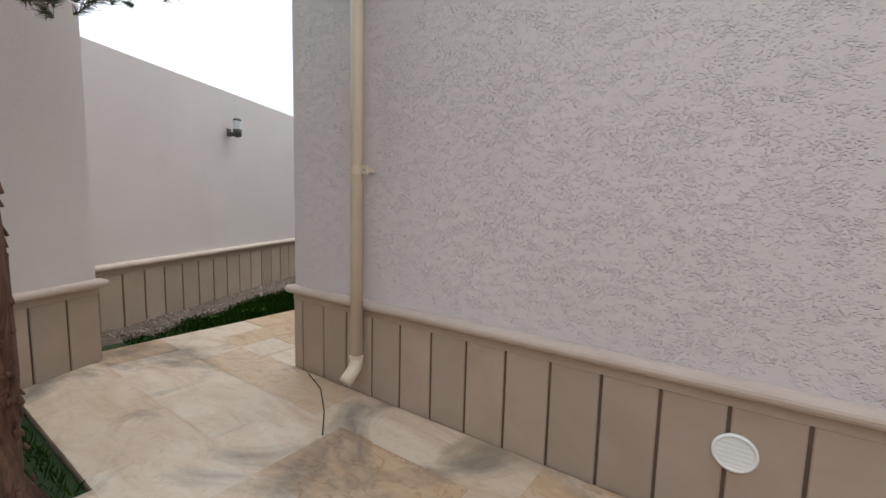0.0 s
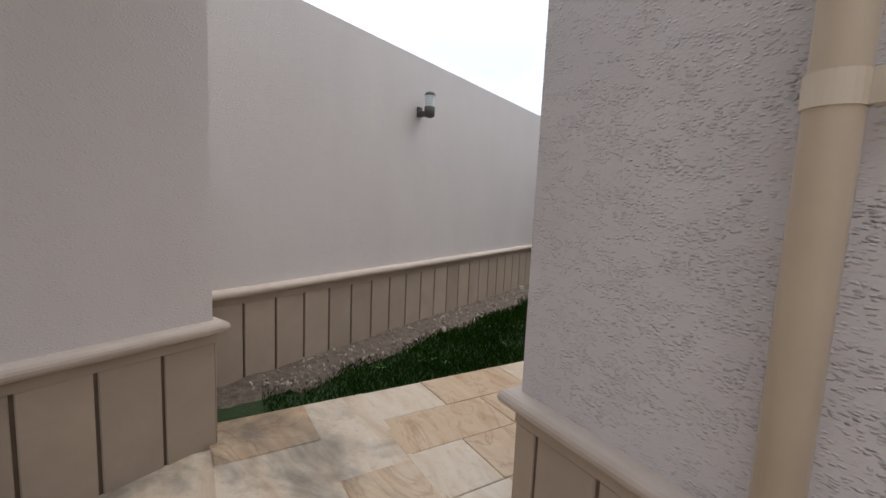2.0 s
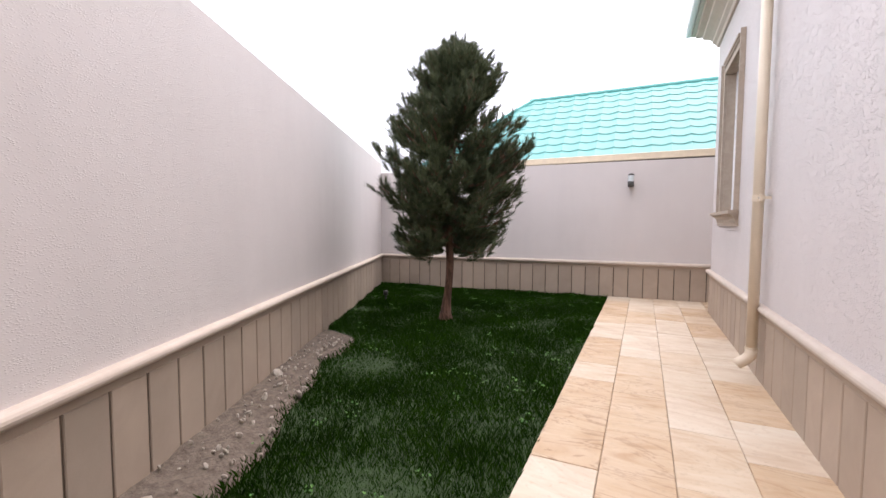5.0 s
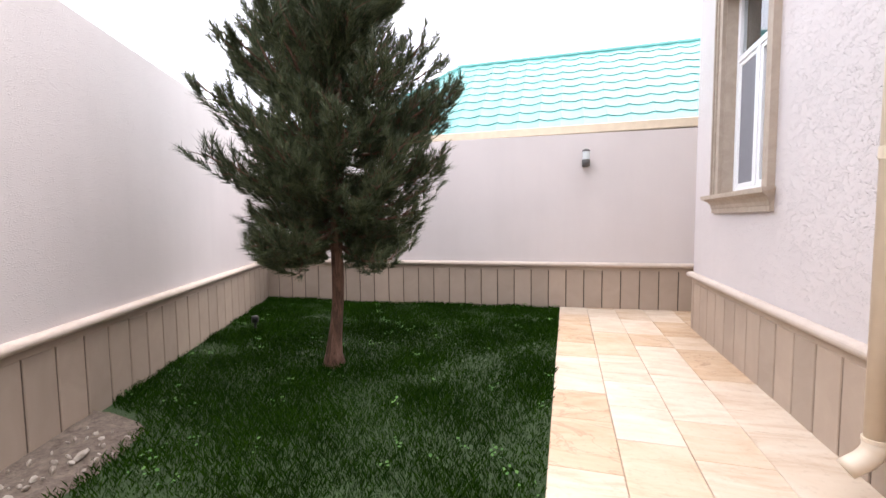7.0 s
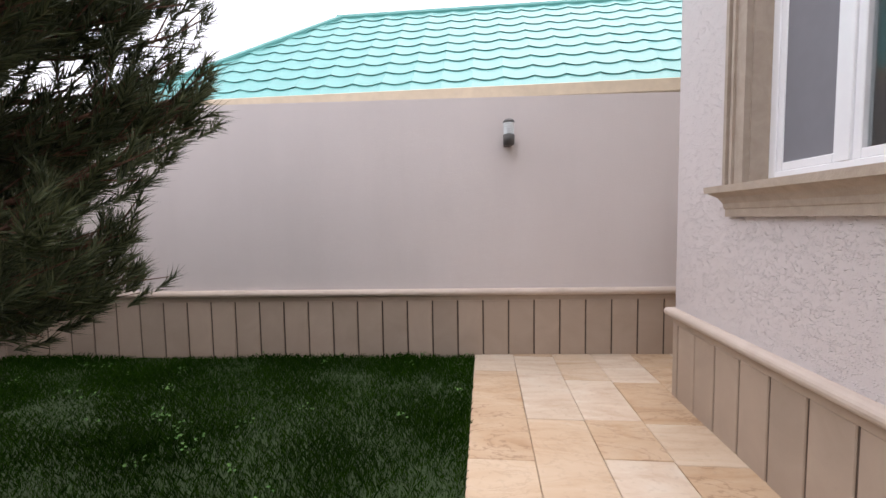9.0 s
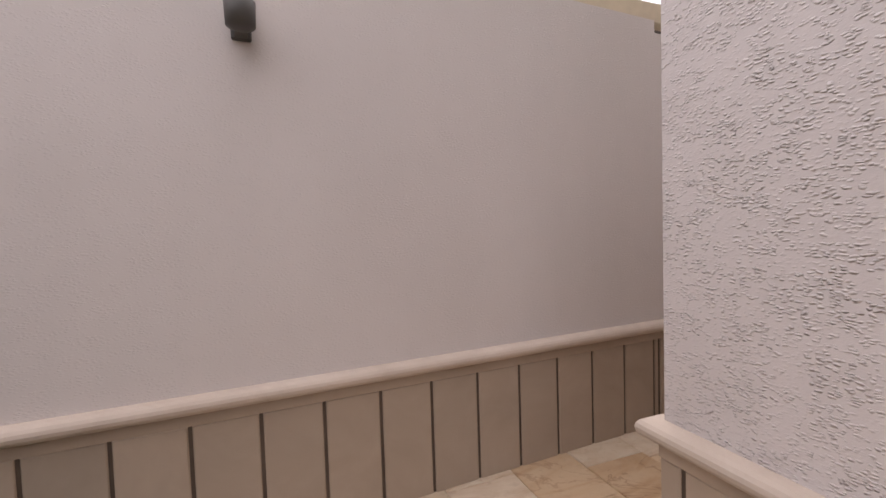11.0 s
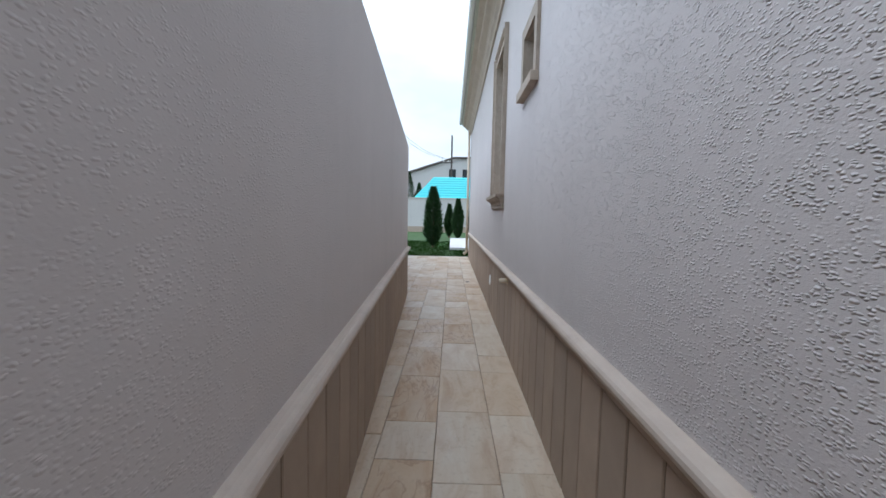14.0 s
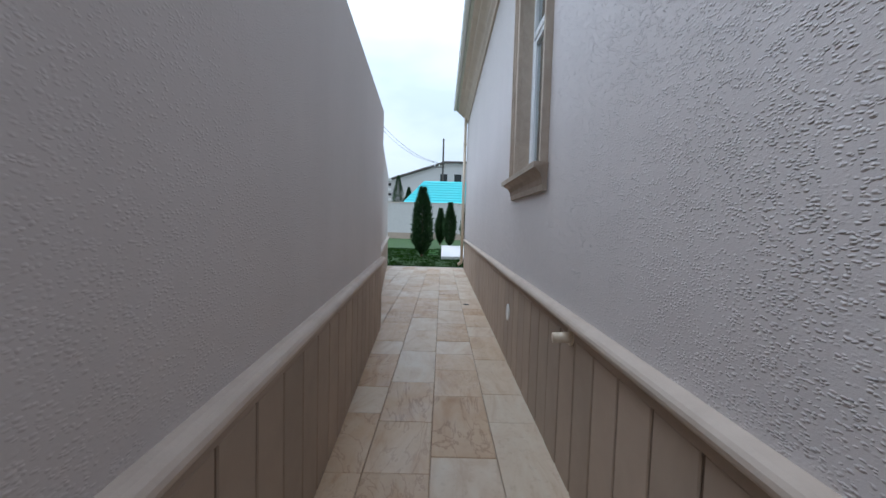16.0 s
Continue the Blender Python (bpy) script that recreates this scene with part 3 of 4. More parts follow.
for k, (a, b, z0, z1) in enumerate(WIN_W):
    window(f"window_{k + 1}", "white two-light window in beige stone casing", facing(HX + .012, a, z0, 90), b - a, z1 - z0)
for k, (a, b, z0, z1) in enumerate(WIN_N):
    window(f"window_{k + 3}", "white two-light window in beige stone casing above passage", facing(b, HN - .012, z0, 0) @ Matrix.Diagonal((-1, 1, 1, 1)), b - a, z1 - z0)
for k, (a, b, z0, z1) in enumerate(WIN_SMALL):
    window(f"window_{k + 4}", "small high window in plain stone frame", facing(b, HN - .012, z0, 0) @ Matrix.Diagonal((-1, 1, 1, 1)), b - a, z1 - z0, False)


# ---- downpipes ----
def downpipe(label, m, foot, top, clamps, r=.044):
    """A round downpipe; local y points out of the wall, the pipe stands .09 off it."""
    root = thing("downpipe", label, "downpipe", group="house downpipes")
    root.matrix_world = m
    off = .075
    part("pipe", tube([(0, off, foot + .14), (0, off, top)], r, 24), M_PIPE, root, smooth=True)
    part("elbow", tube([(0, off, foot + .17), (0, off, foot + .13), (0, off + .012, foot + .10), (0, off + .04, foot + .065), (0, off + .085, foot + .03), (0, off + .11, foot + .01)],
                       [r + .004, r + .005, r + .005, r + .005, r + .004, r + .004], 24), M_PIPE, root, smooth=True)
    part("joint_ring", tube([(0, off, foot + .165), (0, off, foot + .185)], r + .007, 24), M_PIPE, root)
    for z in clamps:
        bm = tube([(0, off, z - .03), (0, off, z + .03)], r + .005, 24)
        add_box(bm, -r - .06, off - .012, z - .03, -r + .01, off + .010, z + .03, bevel=.002)
        add_box(bm, -r - .06, .0, z - .012, -r - .045, off - .012, z + .012)
        cl = part("bracket", bm, M_PIPE, root)
        for x in (-r - .035, r + .012):
            part("screw", tube([(x, off + .008, z), (x, off + .018, z)], .008, 8), M_STEEL, cl)
    return root


downpipe("cream painted round downpipe with bracket on render", facing(-1.855, HS, 0, 180), .13, HTOP - .1, (1.63, 3.6))
downpipe("cream painted round downpipe beside the paved path", facing(HX, 9.08, 0, 90), .13, HTOP - .1, (1.68, 3.6))
downpipe("cream painted round downpipe at the passage mouth", facing(-1.95, HN, 0, 0), .12, HTOP - .1, (1.47, 3.6))
downpipe("cream painted round downpipe at the far house corner", facing(HE - .2, HN, 0, 0), -.1, HTOP - .1, (1.6, 3.6))


# ---- vents, stub, drain ----
def vent(m, r, label):
    root = thing("wall_vent", label, "vent", group="round wall vents")
    root.matrix_world = m
    part("rim", lathe([(r * .8, 0), (r, 0), (r, .008), (r * .93, .014), (r * .84, .014), (r * .82, .006), (r * .8, .006)], 28), M_WHITE, root, smooth=True)
    part("backing", lathe([(r * .82, .001), (r * .82, .003)], 28), M_GREYP, root)
    n = 7
    for k in range(n):
        y = -r * .72 + 1.44 * r * k / (n - 1)
        w = math.sqrt(max((r * .82) ** 2 - y * y, 0))
        bm = boxed(-w, y - r * .062, .005, w, y + r * .062, .010)
        p = part("louvre", bm, M_WHITE, root)
    return root


UP = Matrix.Rotation(radians(-90), 4, "X")
vent(facing(.395, HS, .385, 180) @ UP, .086, "white round louvred plastic vent on plinth")
vent(facing(HX, 6.0, .43, 90) @ UP, .085, "white round louvred plastic vent beside path")
vent(facing(.087, HN, .116, 0) @ UP, .085, "white round louvred plastic vent in passage")
vent(facing(5.5, HN, .28, 0) @ UP, .085, "white round louvred plastic vent far along passage")
stub = thing("pipe_stub", "short cream pipe stub sticking out of plinth", "pipe", (3.42, HN, .585))
part("pipe", tube([(0, -.02, 0), (0, .10, -.005)], .028, 16), M_PIPE, stub, smooth=True)
part("collar", tube([(0, .0, 0), (0, .012, 0)], .045, 16), M_PIPE, stub)
drain = thing("floor_drain", "small dark round drain in the paving", "drain", (8.55, 12.78, LOW))
part("grate", lathe([(.05, -.01), (.05, .004), (.04, .006)], 16), M_BLACK, drain)


# ---- lamps ----
def wall_lamp(m):
    """Bracket lamp: a cup with a ribbed glass and a small domed cap."""
    root = thing("wall_lamp", "grey plastic wall lamp with ribbed clear glass", "wall lamp", group="boundary wall lamps")
    root.matrix_world = m
    part("wall_plate", boxed(-.045, 0, -.06, .045, .025, .06, bevel=.006), M_GREYP, root)
    part("arm", boxed(-.03, .02, -.055, .03, .12, .005, bevel=.006), M_GREYP, root)
    bm = lathe([(.03, -.075), (.062, -.06), (.066, .045), (.060, .05)], 24)
    bmesh.ops.translate(bm, vec=(0, .165, 0), verts=bm.verts[:])
    part("cup", bm, M_GREYP, root, smooth=True)
    prof = []
    for k in range(5):
        z = .05 + k * .027
        prof += [(.055, z), (.060, z + .007), (.060, z + .018), (.055, z + .025)]
    bm = lathe(prof, 24)
    bmesh.ops.translate(bm, vec=(0, .165, 0), verts=bm.verts[:])
    part("glass", bm, M_LAMPGLASS, root, "ribbed clear glass", smooth=True)
    bm = lathe([(.022, .05), (.022, .15), (.018, .16)], 12)
    bmesh.ops.translate(bm, vec=(0, .165, 0), verts=bm.verts[:])
    part("bulb", bm, M_WHITE, root, smooth=True)
    bm = lathe([(.062, .184), (.066, .19), (.06, .205), (.045, .22), (.02, .228)], 24)
    bmesh.ops.translate(bm, vec=(0, .165, 0), verts=bm.verts[:])
    part("cap", bm, M_GREYP, root, smooth=True)
    return root


wang = math.degrees(math.atan2(SW_DIR.y, SW_DIR.x))
lx = Vector((WX + WS * (4.70 - 3.4) - .012, 4.70, 2.345))
lamp_w = wall_lamp(facing(lx.x, lx.y, lx.z, wang - 180) @ Matrix.Scale(.88, 4))
nang = math.degrees(math.atan2(NM[1] - NA[1], NM[0] - NA[0]))
copy_thing(lamp_w, facing(-3.955, NM[1] - .056 * 2.455 + .012, 2.225, nang + 180))
spot = thing("garden_light", "small black stake light standing in the lawn", "garden light", (-8.04, 11.05, -.03))
part("stake", tube([(0, 0, -.05), (0, 0, .14)], .016, 10), M_BLACK, spot)
part("head", lathe([(.03, .13), (.042, .14), (.042, .21), (.03, .22)], 14), M_BLACK, spot, smooth=True)


# ---- trees ----
def pine(name, label, base, top, r_trunk, clear, radius, seed, tufts_per=27, density=1.35, peak=.42, sway=None, flakes=0):
    """A young pine: bare trunk, whorls of rising limbs, twigs ending in brushes of needles."""
    rnd = random.Random(seed)
    root = thing(name, label, "tree", base)
    lean = Vector((*(sway or (rnd.uniform(-.04, .04), rnd.uniform(-.04, .04))), 0))
    bm = bmesh.new()
    pts, rad = [], []
    for k in range(26):
        f = k / 25
        z = top * .96 * f - .05
        pts.append(Vector((0, 0, z)) + lean * f * 3 + Vector((.012 * math.sin(z * 5 + seed), .012 * math.cos(z * 4 + seed), 0)))
        rad.append(r_trunk * (1 - .86 * f ** 1.2) * (1 + .75 * max(0, 1 - z / .3) ** 2) * (1 + .05 * rnd.uniform(-1, 1)))
    add_tube(bm, pts, rad, 14)
    for v in bm.verts:
        v.co += Vector((v.co.x, v.co.y, 0)).normalized() * .012 * noise.noise(v.co * 9) if v.co.length else Vector()
    for _ in range(flakes):
        z = rnd.uniform(.1, 3.0)
        f = z / (top * .96)
        a = rnd.uniform(0, 6.283)
        R = r_trunk * (1 - .86 * f ** 1.2) * (1 + .75 * max(0, 1 - z / .3) ** 2)
        m = Matrix.Translation(lean * f * 3 + Vector((0, 0, z))) @ Matrix.Rotation(a, 4, "Z") @ Matrix.Translation((R + .002, 0, 0)) @ Euler((rnd.uniform(-.4, .4), rnd.uniform(-.5, .15), rnd.uniform(-.4, .4))).to_matrix().to_4x4()
        h, w = rnd.uniform(.012, .075), rnd.uniform(.005, .018)
        add_box(bm, -.004, -w, -h / 2, .006, w, h / 2, m=m)
    trunk = part("trunk", bm, M_BARK, root, "rough red-brown bark", True)
    limbs = bmesh.new()
    V, F = [], []

    def brush(p, d, size, count):
        s = d.orthogonal().normalized()
        o = d.cross(s)
        for _ in range(count):
            a = rnd.uniform(0, 6.283)
            q = p - d * rnd.uniform(0, size * 1.5)
            spread = rnd.uniform(.25, .95)
            nd = (d + (s * math.cos(a) + o * math.sin(a)) * spread).normalized()
            ln = size * rnd.uniform(.7, 1.2)
            wd = nd.cross(Vector((rnd.uniform(-1, 1), rnd.uniform(-1, 1), rnd.uniform(-1, 1)))).normalized() * .0032
            n = len(V)
            e = q + nd * ln - Vector((0, 0, ln * .06))
            V.extend((tuple(q - wd), tuple(q + wd), tuple(e)))
            F.append((n, n + 1, n + 2))

    n_whorl = int((top - clear) / .105 * density)
    for wv in range(n_whorl):
        f = (wv + rnd.uniform(0, .8)) / n_whorl
        z = clear + (top - clear) * f * .98
        if f < peak:
            reach = radius * (.70 + .30 * math.sin(f / peak * math.pi / 2))
        else:
            reach = radius * (1 - (f - peak) / (1 - peak)) ** .72
        reach = max(reach, .12)
        for b in range(rnd.choice((4, 5, 5, 6))):
            a = rnd.uniform(0, 6.283)
            L = reach * rnd.uniform(.62, 1.0)
            rise = (.02 + .62 * f) * L - (.12 if f < .15 else 0)
            st = Vector((0, 0, z)) + lean * (z / top) * 3
            P = []
            for k in range(6):
                u = k / 5
                P.append(st + Vector((math.cos(a) * L * u, math.sin(a) * L * u, rise * (u ** 1.3) - .12 * L * math.sin(u * 3.1))) + Vector((rnd.uniform(-.02, .02), rnd.uniform(-.02, .02), 0)))
            add_tube(limbs, P, [.014 * (1 - .75 * k / 5) + .003 for k in range(6)], 5, False)
            for k in range(tufts_per):
                u = rnd.uniform(.12, 1.0) if k else 1.0
                i = min(int(u * 5), 4)
                p = P[i].lerp(P[i + 1], u * 5 - i)
                d = (P[i + 1] - P[i]).normalized()
                tw = (d + Vector((rnd.uniform(-.8, .8), rnd.uniform(-.8, .8), rnd.uniform(-.5, .9)))).normalized()
                tl = rnd.uniform(.05, .24) if k else .05
                e = p + tw * tl
                add_tube(limbs, [p, e], [.004, .003], 4, False)
                brush(e + tw * .03, (tw + Vector((0, 0, .7))).normalized(), rnd.uniform(.075, .115), rnd.randint(46, 66))
    part("branchwork", limbs, M_BARK, root)
    raw("needles", V, F, M_NEEDLE, root)
    return root


pine("pine_tree", "young pine with rounded dense crown on the lawn", (-6.42, 10.26, -.03), 4.0, .068, 1.17, 1.2, 4, 32, 1.6, .40, sway=(.07, -.02))
pine("pine_tree", "old pine trunk with flaking red-brown bark", (-2.24, 1.76, -.05), 6.2, .10, 2.75, 1.9, 9, 16, .9, .3, sway=(0, 0), flakes=260)


def cypress(base, height, radius, seed):
    rnd = random.Random(seed)
    root = thing("cypress_tree", "narrow dark green conifer standing on far lawn", "tree", base, "far garden conifers")
    part("trunk", tube([(0, 0, -.05), (0, 0, height * .8)], [.05, .015], 8), M_BARK, root)
    V, F = [], []
    for _ in range(9000):
        f = rnd.random() ** .9
        z = .12 + f * height
        r = radius * (math.sin(min(1, f * 2.2) * math.pi / 2) * (1 - f) ** .85 + .05) * rnd.uniform(.4, 1.4) * (1 + .15 * math.sin(9 * f + seed))
        a = rnd.uniform(0, 6.283)
        c = Vector((math.cos(a) * r, math.sin(a) * r, z))
        out = Vector((math.cos(a), math.sin(a), rnd.uniform(.2, 1.4))).normalized()
        s = out.cross(Vector((rnd.uniform(-1, 1), rnd.uniform(-1, 1), rnd.uniform(-1, 1)))).normalized() * rnd.uniform(.012, .03)
        n = len(V)
        V.extend((tuple(c - s), tuple(c + s), tuple(c + out * rnd.uniform(.08, .2))))
        F.append((n, n + 1, n + 2))
    raw("crown", V, F, M_CYPRESS, root)
    return root


cypress((19.6, 14.1, -.3), 2.85, .52, 1)
cypress((27.5, 12.75, -.3), 2.6, .42, 2)
cypress((29.5, 13.35, -.3), 2.3, .36, 3)
cypress((25.6, 11.7, -.3), 3.0, .45, 5)

# ---- beyond the passage ----
slab("far_lawn", [(14.75, 5), (39.7, 5), (39.7, 25), (14.75, 25)], -.31, -.292, M_FARLAWN)
walk_slab = thing("garden_path_slab", "pale concrete garden path slab in far lawn", "path")
part("slab", boxed(18.4, 11.4, -.3, 27.0, 13.25, -.16, bevel=.01), M_FARWALL, walk_slab)
kerb = thing("paving_edge", "pale stone edging at the end of the passage paving", "edging")
part("edge_stone", boxed(14.62, 12.2, -.3, 14.74, 15.3, LOW + .005, bevel=.006), M_TORUS, kerb)
hose = thing("garden_hose", "green garden hose lying loose on far lawn", "hose", (19.0, 13.6, -.28))
part("hose", tube([(.0 + .35 * k, .25 * math.sin(k * 1.3), .012 + .10 * abs(math.sin(k * .9))) for k in range(12)], .012, 6), M_CLOVER, hose, smooth=True)

fence = thing("garden_wall", "long white rendered garden wall beyond the lawn", "wall")
part("render", boxed(39.8, -6, -.3, 40.1, 30, 2.95), M_FARWALL, fence)
part("plinth", boxed(39.74, -6, -.3, 39.8, 30, .25), M_PLINTH, fence)
part("coping", boxed(39.75, -6, 2.95, 40.2, 30, 3.03), M_TORUS, fence)
far_house = thing("far_house", "low house with turquoise ribbed steel roof", "house")
part("wall", boxed(41.5, -4, -.3, 50, 15.8, 3.3), M_FARWALL, far_house)
bm = bmesh.new()
v = [bm.verts.new(p) for p in ((41, -4.5, 3.05), (41, 17.0, 3.05), (44.5, 15.2, 5.45), (44.5, -4.5, 5.45), (48, 17.0, 3.05), (48, -4.5, 3.05))]
bm.faces.new((v[0], v[1], v[2], v[3]))
bm.faces.new((v[1], v[4], v[2]))
bm.faces.new((v[3], v[2], v[4], v[5]))
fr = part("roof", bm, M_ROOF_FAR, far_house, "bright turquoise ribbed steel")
for k in range(9):
    f = k / 9
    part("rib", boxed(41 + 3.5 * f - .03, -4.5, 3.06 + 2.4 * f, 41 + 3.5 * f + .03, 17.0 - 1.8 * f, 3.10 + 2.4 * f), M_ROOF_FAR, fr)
big_house = thing("far_gable_house", "pinkish house with dark gable roof behind", "house")
bm = bmesh.new()
pr = [(2, -.3), (21.2, -.3), (21.2, 7.0), (13.0, 9.7), (2, 9.7)]
a = [bm.verts.new((62, y, z)) for y, z in pr]
b = [bm.verts.new((72, y, z)) for y, z in pr]
bm.faces.new(a)
bm.faces.new(b[::-1])
for i in range(5):
    bm.faces.new((a[i], a[(i + 1) % 5], b[(i + 1) % 5], b[i]))
part("wall", bm, M_FARWALL, big_house)
part("roof_edge", tube([(61.7, 21.8, 6.9), (61.7, 13.0, 9.85), (61.7, 2, 9.85)], .18, 6), M_POLE, big_house)
for k, y in enumerate((13.2, 11.2)):
    part("window", boxed(61.9, y - .5, 6.9, 62.0, y + .5, 8.2), M_BLACK, big_house)


def pole(x, y, h, arm):
    root = thing("utility_pole", "dark wooden utility pole with crossarm and insulators", "utility pole", (x, y, -.3), "far utility poles")
    part("post", tube([(0, 0, 0), (0, 0, h)], [.16, .11], 10), M_POLE, root)
    part("crossarm", boxed(-.06, -.2, arm, .06, 1.9, arm + .12), M_POLE, root)
    for q in (.5, 1.1, 1.7):
        part("insulator", tube([(0, q, arm + .12), (0, q, arm + .4)], .07, 8), M_WHITE, root)
    return root


pole(58, 13.35, 12.7, 8.9)
pole(48, 20.6, 13.2, 12.3)
wires = thing("overhead_wires", "thin dark overhead wires between poles", "wires")
for q in (0, .5):
    part("wire", tube([(58 - 10 * k / 8, 13.9 + q + (6.8) * k / 8, 9.2 + 3.1 * k / 8 - .9 * math.sin(math.pi * k / 8)) for k in range(9)], .02, 5), M_POLE, wires)
for k, (x, y, h) in enumerate(((52, 18.6, 6.9), (53, 17.4, 5.6))):
    t = cypress((x, y, -.3), h, 1.0, 20 + k)
wirepost = thing("wall_wire_post", "thin white lattice post with barbed wire on wall", "wire post", (-9.72, 13.4, NTOP))
for k in (0, .16):
    part("upright", boxed(k - .012, 0, 0, k + .012, .02, 1.2), M_WHITE, wirepost)
for k in range(11):
    part("rung", tube([(0, .01, .06 + k * .1), (.16, .01, .12 + k * .1)], .006, 5), M_WHITE, wirepost)
post2 = thing("wall_end_post", "dark and white banded insulator post on far wall", "wire post", (15.2, 15.0, NTOP - .15))
for k in range(5):
    part("band", boxed(-.05, -.05, -.65 + k * .16, .05, .05, -.57 + k * .16), M_BLACK if k % 2 else M_WHITE, post2)

cable = thing("ground_cable", "thin dark cable lying across the paving by downpipe", "cable", (0, 0, .006))
part("cable", tube([(-2.46, 3.56, 0), (-2.15, 3.44, 0), (-1.85, 3.23, 0), (-1.63, 3.04, 0)], .004, 6), M_BLACK, cable)

# ---- grass and rubble ----
rg = np.random.default_rng(3)


def blades(name, n, inside, hmin, hmax, width, mat, z0=-.035):
    V, F = [], []
    k = 0
    while k < n:
        x, y = inside(rg)
        h = rg.uniform(hmin, hmax) * (0.75 + .5 * noise.noise((x * 1.7, y * 1.7, 5)))
        a, b = rg.uniform(0, 6.283), rg.uniform(0, 6.283)
        bend = rg.uniform(.1, .75) * h
        w = width * rg.uniform(.6, 1.3)
        i = len(V)
        V += [(x - w * math.cos(a), y - w * math.sin(a), z0), (x + w * math.cos(a), y + w * math.sin(a), z0),
              (x + bend * .35 * math.cos(b), y + bend * .35 * math.sin(b), z0 + h * .62), (x + bend * math.cos(b), y + bend * math.sin(b), z0 + h)]
        F += [(i, i + 1, i + 2), (i + 1, i + 3, i + 2)]
        k += 1
    ob = raw(name, V, F, mat)
    return tagged(ob, kind="stuff")


def on_lawn(r):
    while True:
        y = r.uniform(2.95, 13.45)
        x = r.uniform(-9.7, -4.315)
        if x > west_x(y) + strip_width(y) - .03 + r.uniform(-.06, .06) and y < 13.16 + .056 * (x + 9.75) - .01:
            return x, y


def in_bed(r):
    return r.uniform(-3.9, -2.16), r.uniform(-1.5, 2.02)


def far_lawn(r):
    return r.uniform(14.76, 25), r.uniform(11, 17)


tagged(blades("grass", 150000, on_lawn, .035, .085, .0032, M_GRASS), "short dense green lawn grass", "grass")
tagged(blades("grass", 9000, in_bed, .03, .08, .0035, M_GRASS, -.05), "short dark grass in the planting bed", "grass")
tagged(blades("grass", 26000, far_lawn, .05, .12, .012, M_GRASS, -.30), "green lawn grass beyond the passage", "grass")

V, F = [], []
for _ in range(110):
    x, y = on_lawn(rg)
    for _ in range(int(rg.integers(3, 9))):
        cx, cy, cz = x + rg.normal(0, .035), y + rg.normal(0, .035), -.035 + rg.uniform(.05, .085)
        r = rg.uniform(.006, .012)
        i = len(V)
        V.append((cx, cy, cz))
        V += [(cx + r * math.cos(2 * math.pi * k / 6), cy + r * math.sin(2 * math.pi * k / 6), cz + rg.uniform(-.006, .01)) for k in range(6)]
        F += [(i, i + 1 + k, i + 1 + (k + 1) % 6) for k in range(6)]
tagged(raw("clover", V, F, M_CLOVER), "pale green clover leaves scattered in lawn", "clover", kind="stuff")

bm = bmesh.new()
for _ in range(300):
    y = rg.uniform(2.9, 8.6)
    x = west_x(y) + rg.uniform(.02, max(.06, strip_width(y) + .02))
    s = rg.uniform(.006, .02) if rg.random() < .975 else rg.uniform(.025, .045)
    m = Matrix.Translation((x, y, .008 + s * .2)) @ Euler(rg.uniform(0, 6, 3)).to_matrix().to_4x4() @ Matrix.Diagonal((s * 1.4, s, s * .6, 1))
    bmesh.ops.create_icosphere(bm, subdivisions=1, radius=1, matrix=m)
tagged(part("rubble", bm, M_DEBRIS), "pale stone chips and mortar crumbs on bare earth", "rubble", kind="stuff")


# ---- plinth panels and paving, last ----
for row in later:
    plinth_panels(*row)

pave_meshes = {}


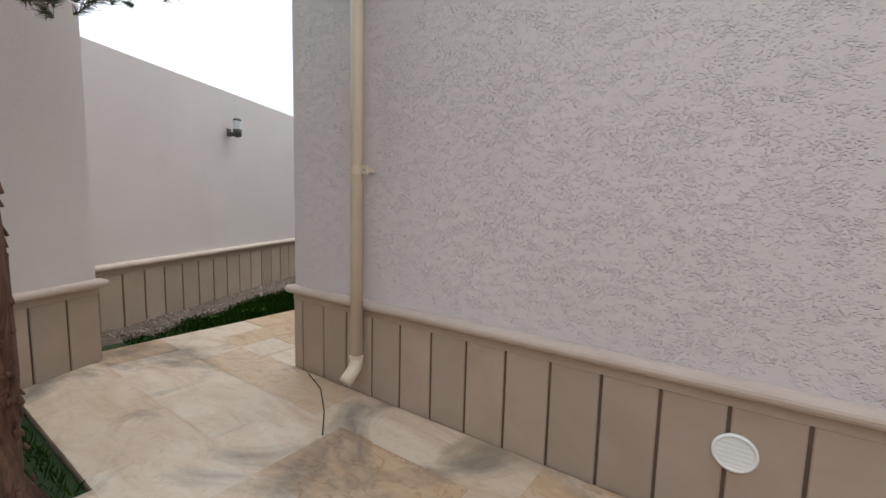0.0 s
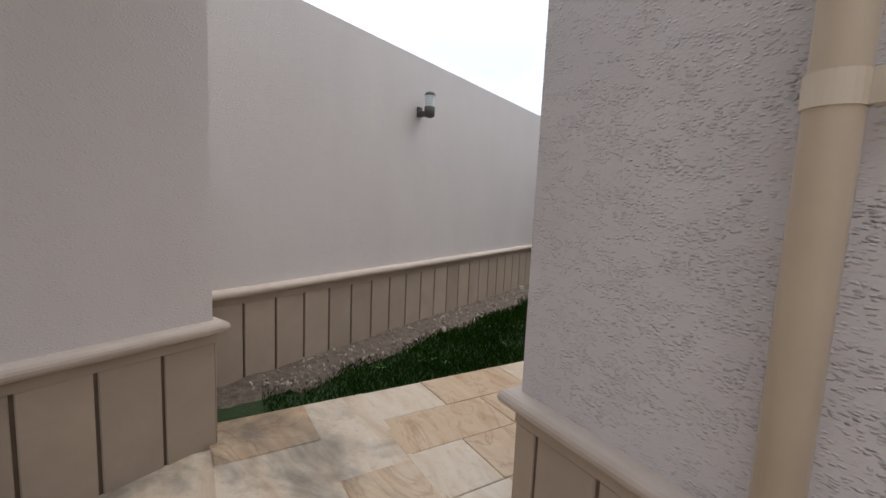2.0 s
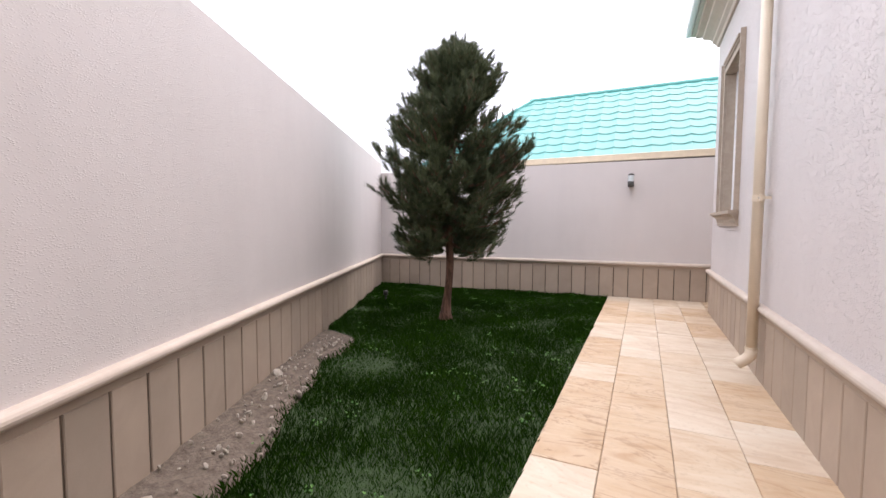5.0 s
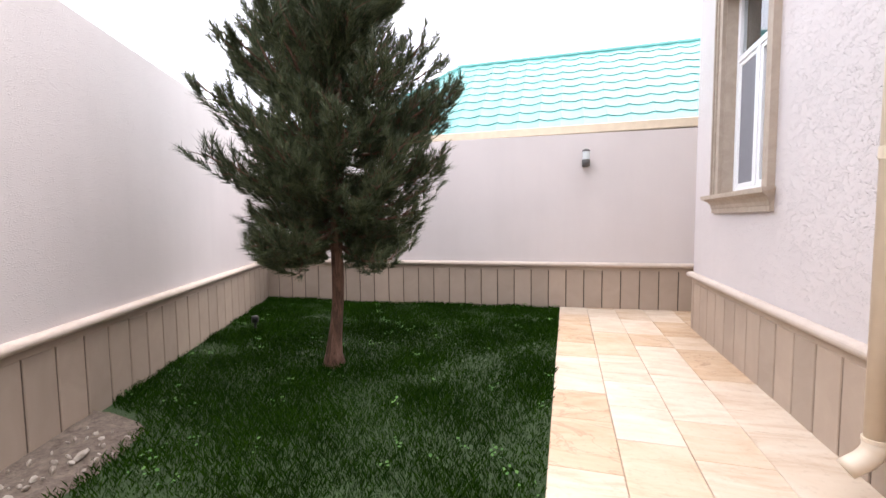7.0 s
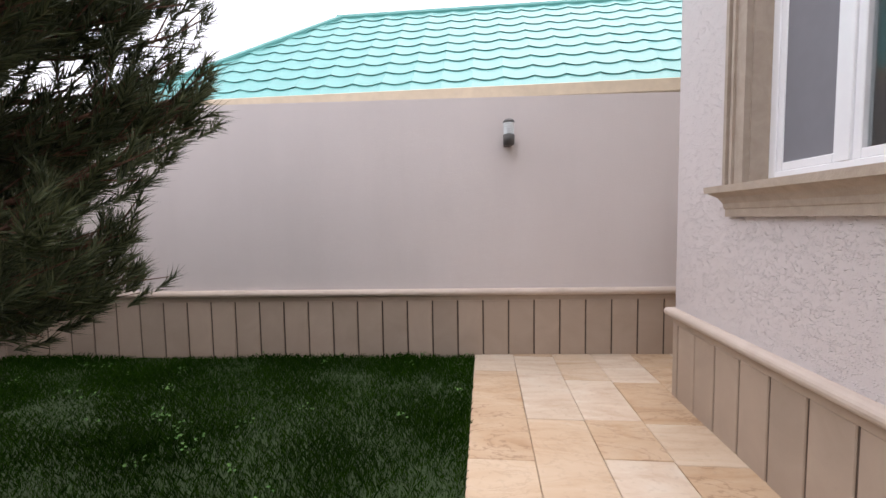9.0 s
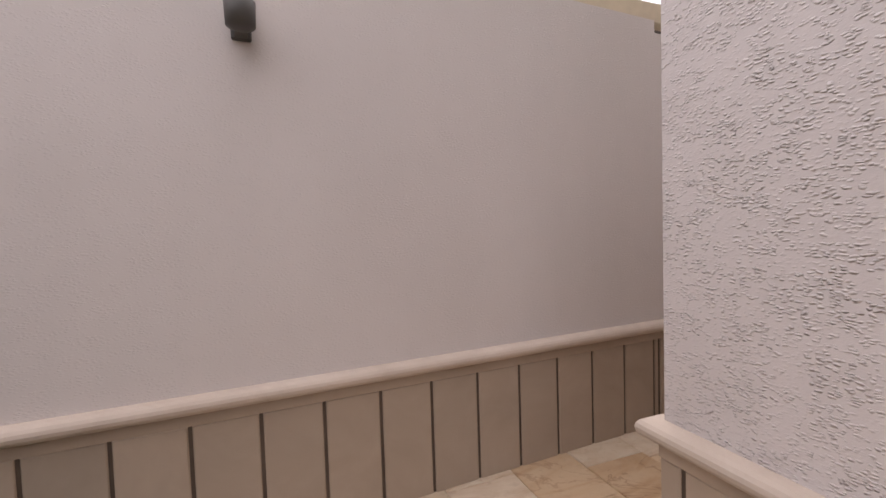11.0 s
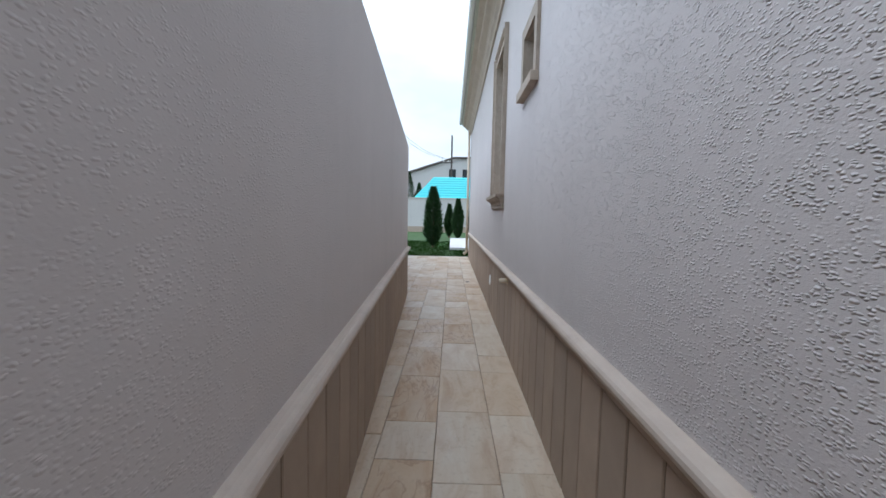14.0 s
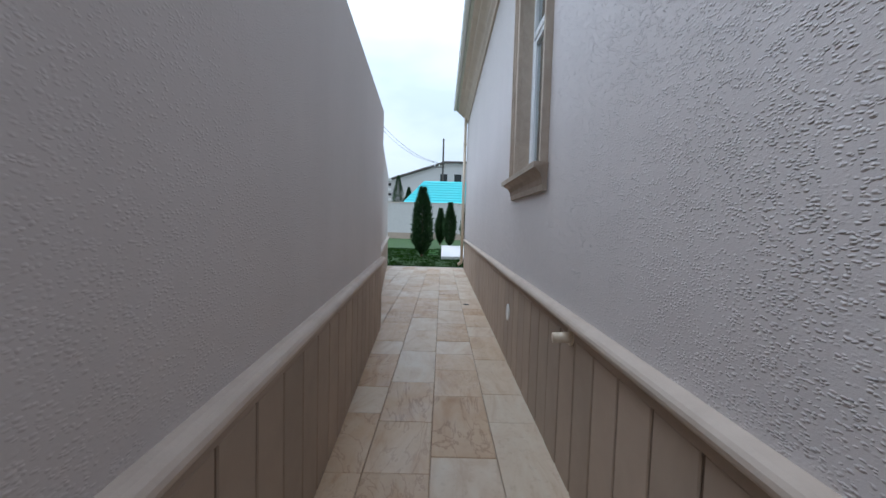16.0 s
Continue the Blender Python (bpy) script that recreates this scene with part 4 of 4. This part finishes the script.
def paver(parent, x0, x1, y0, y1, z, mat):
    w, l = round((x1 - x0) - .0035, 3), round((y1 - y0) - .0035, 3)
    if (w, l, mat.name) not in pave_meshes:
        bm = boxed(-w / 2, -l / 2, -.035, w / 2, l / 2, 0)
        es = [e for e in bm.edges if e.verts[0].co.z > -.001 and e.verts[1].co.z > -.001]
        bmesh.ops.bevel(bm, geom=es, offset=.004, segments=1, affect="EDGES")
        pave_meshes[w, l, mat.name] = finish("paver", bm, mat)
    p = part("paver", pave_meshes[w, l, mat.name], mat, parent)
    p.matrix_local = Matrix.Translation(((x0 + x1) / 2, (y0 + y1) / 2, z + random.uniform(-.0015, .0015))) @ Euler((random.uniform(-.003, .003), random.uniform(-.003, .003), 0)).to_matrix().to_4x4()


def columns(parent, edges, lo, hi, z, lengths, along_y=True, skip=None, mat=M_PAVE):
    for a, b in zip(edges, edges[1:]):
        s = lo - random.uniform(0, .5)
        while s < hi:
            e = s + random.choice(lengths)
            s0, s1 = max(s, lo), min(e, hi)
            if s1 - s0 > .05:
                box4 = (a, b, s0, s1) if along_y else (s0, s1, a, b)
                if not (skip and skip(*box4)):
                    paver(parent, *box4, z, mat)
            s = e


random.seed(12)
yard_path = tagged(new("path_paving"), "warm sandstone slab path beside the house", "paving", kind="structure")
columns(yard_path, [-4.31, -3.905, -3.50, -3.095, -2.69], 3.55, 13.64, 0, (.5, .62, .75, .9))
columns(yard_path, [-2.69, -2.29, -1.89, -1.495], 12.55, 13.66, 0, (.53, .8))
court = tagged(new("court_paving"), "weathered sandstone slabs in front of house", "paving", kind="structure")
columns(court, [3.58, 3.17, 2.62], -4.31, 4.3, 0, (.62, .8, .95, .5), False, None, M_PAVE_WORN)
columns(court, [2.62, 2.06], -4.02, 4.3, 0, (.62, .8, .95, .5), False, None, M_PAVE_WORN)
columns(court, [2.06, 1.5, .95, .4, -.2, -.8, -1.4], -2.11, 5.4, 0, (.62, .8, .95), False, None, M_PAVE_WORN)
passage = tagged(new("passage_paving"), "sandstone slab paving in the narrow passage", "paving", kind="structure")
columns(passage, [12.49, 12.87, 13.27, 13.65, 14.04, 14.42, 14.8, 15.2], STEP_X + .012, 14.6, LOW, (.5, .62, .75, .9), False)
riser = tagged(part("step_riser", boxed(STEP_X - .02, 12.5, -.25, STEP_X + .006, 13.85, -.034), M_PAVE), kind="structure")
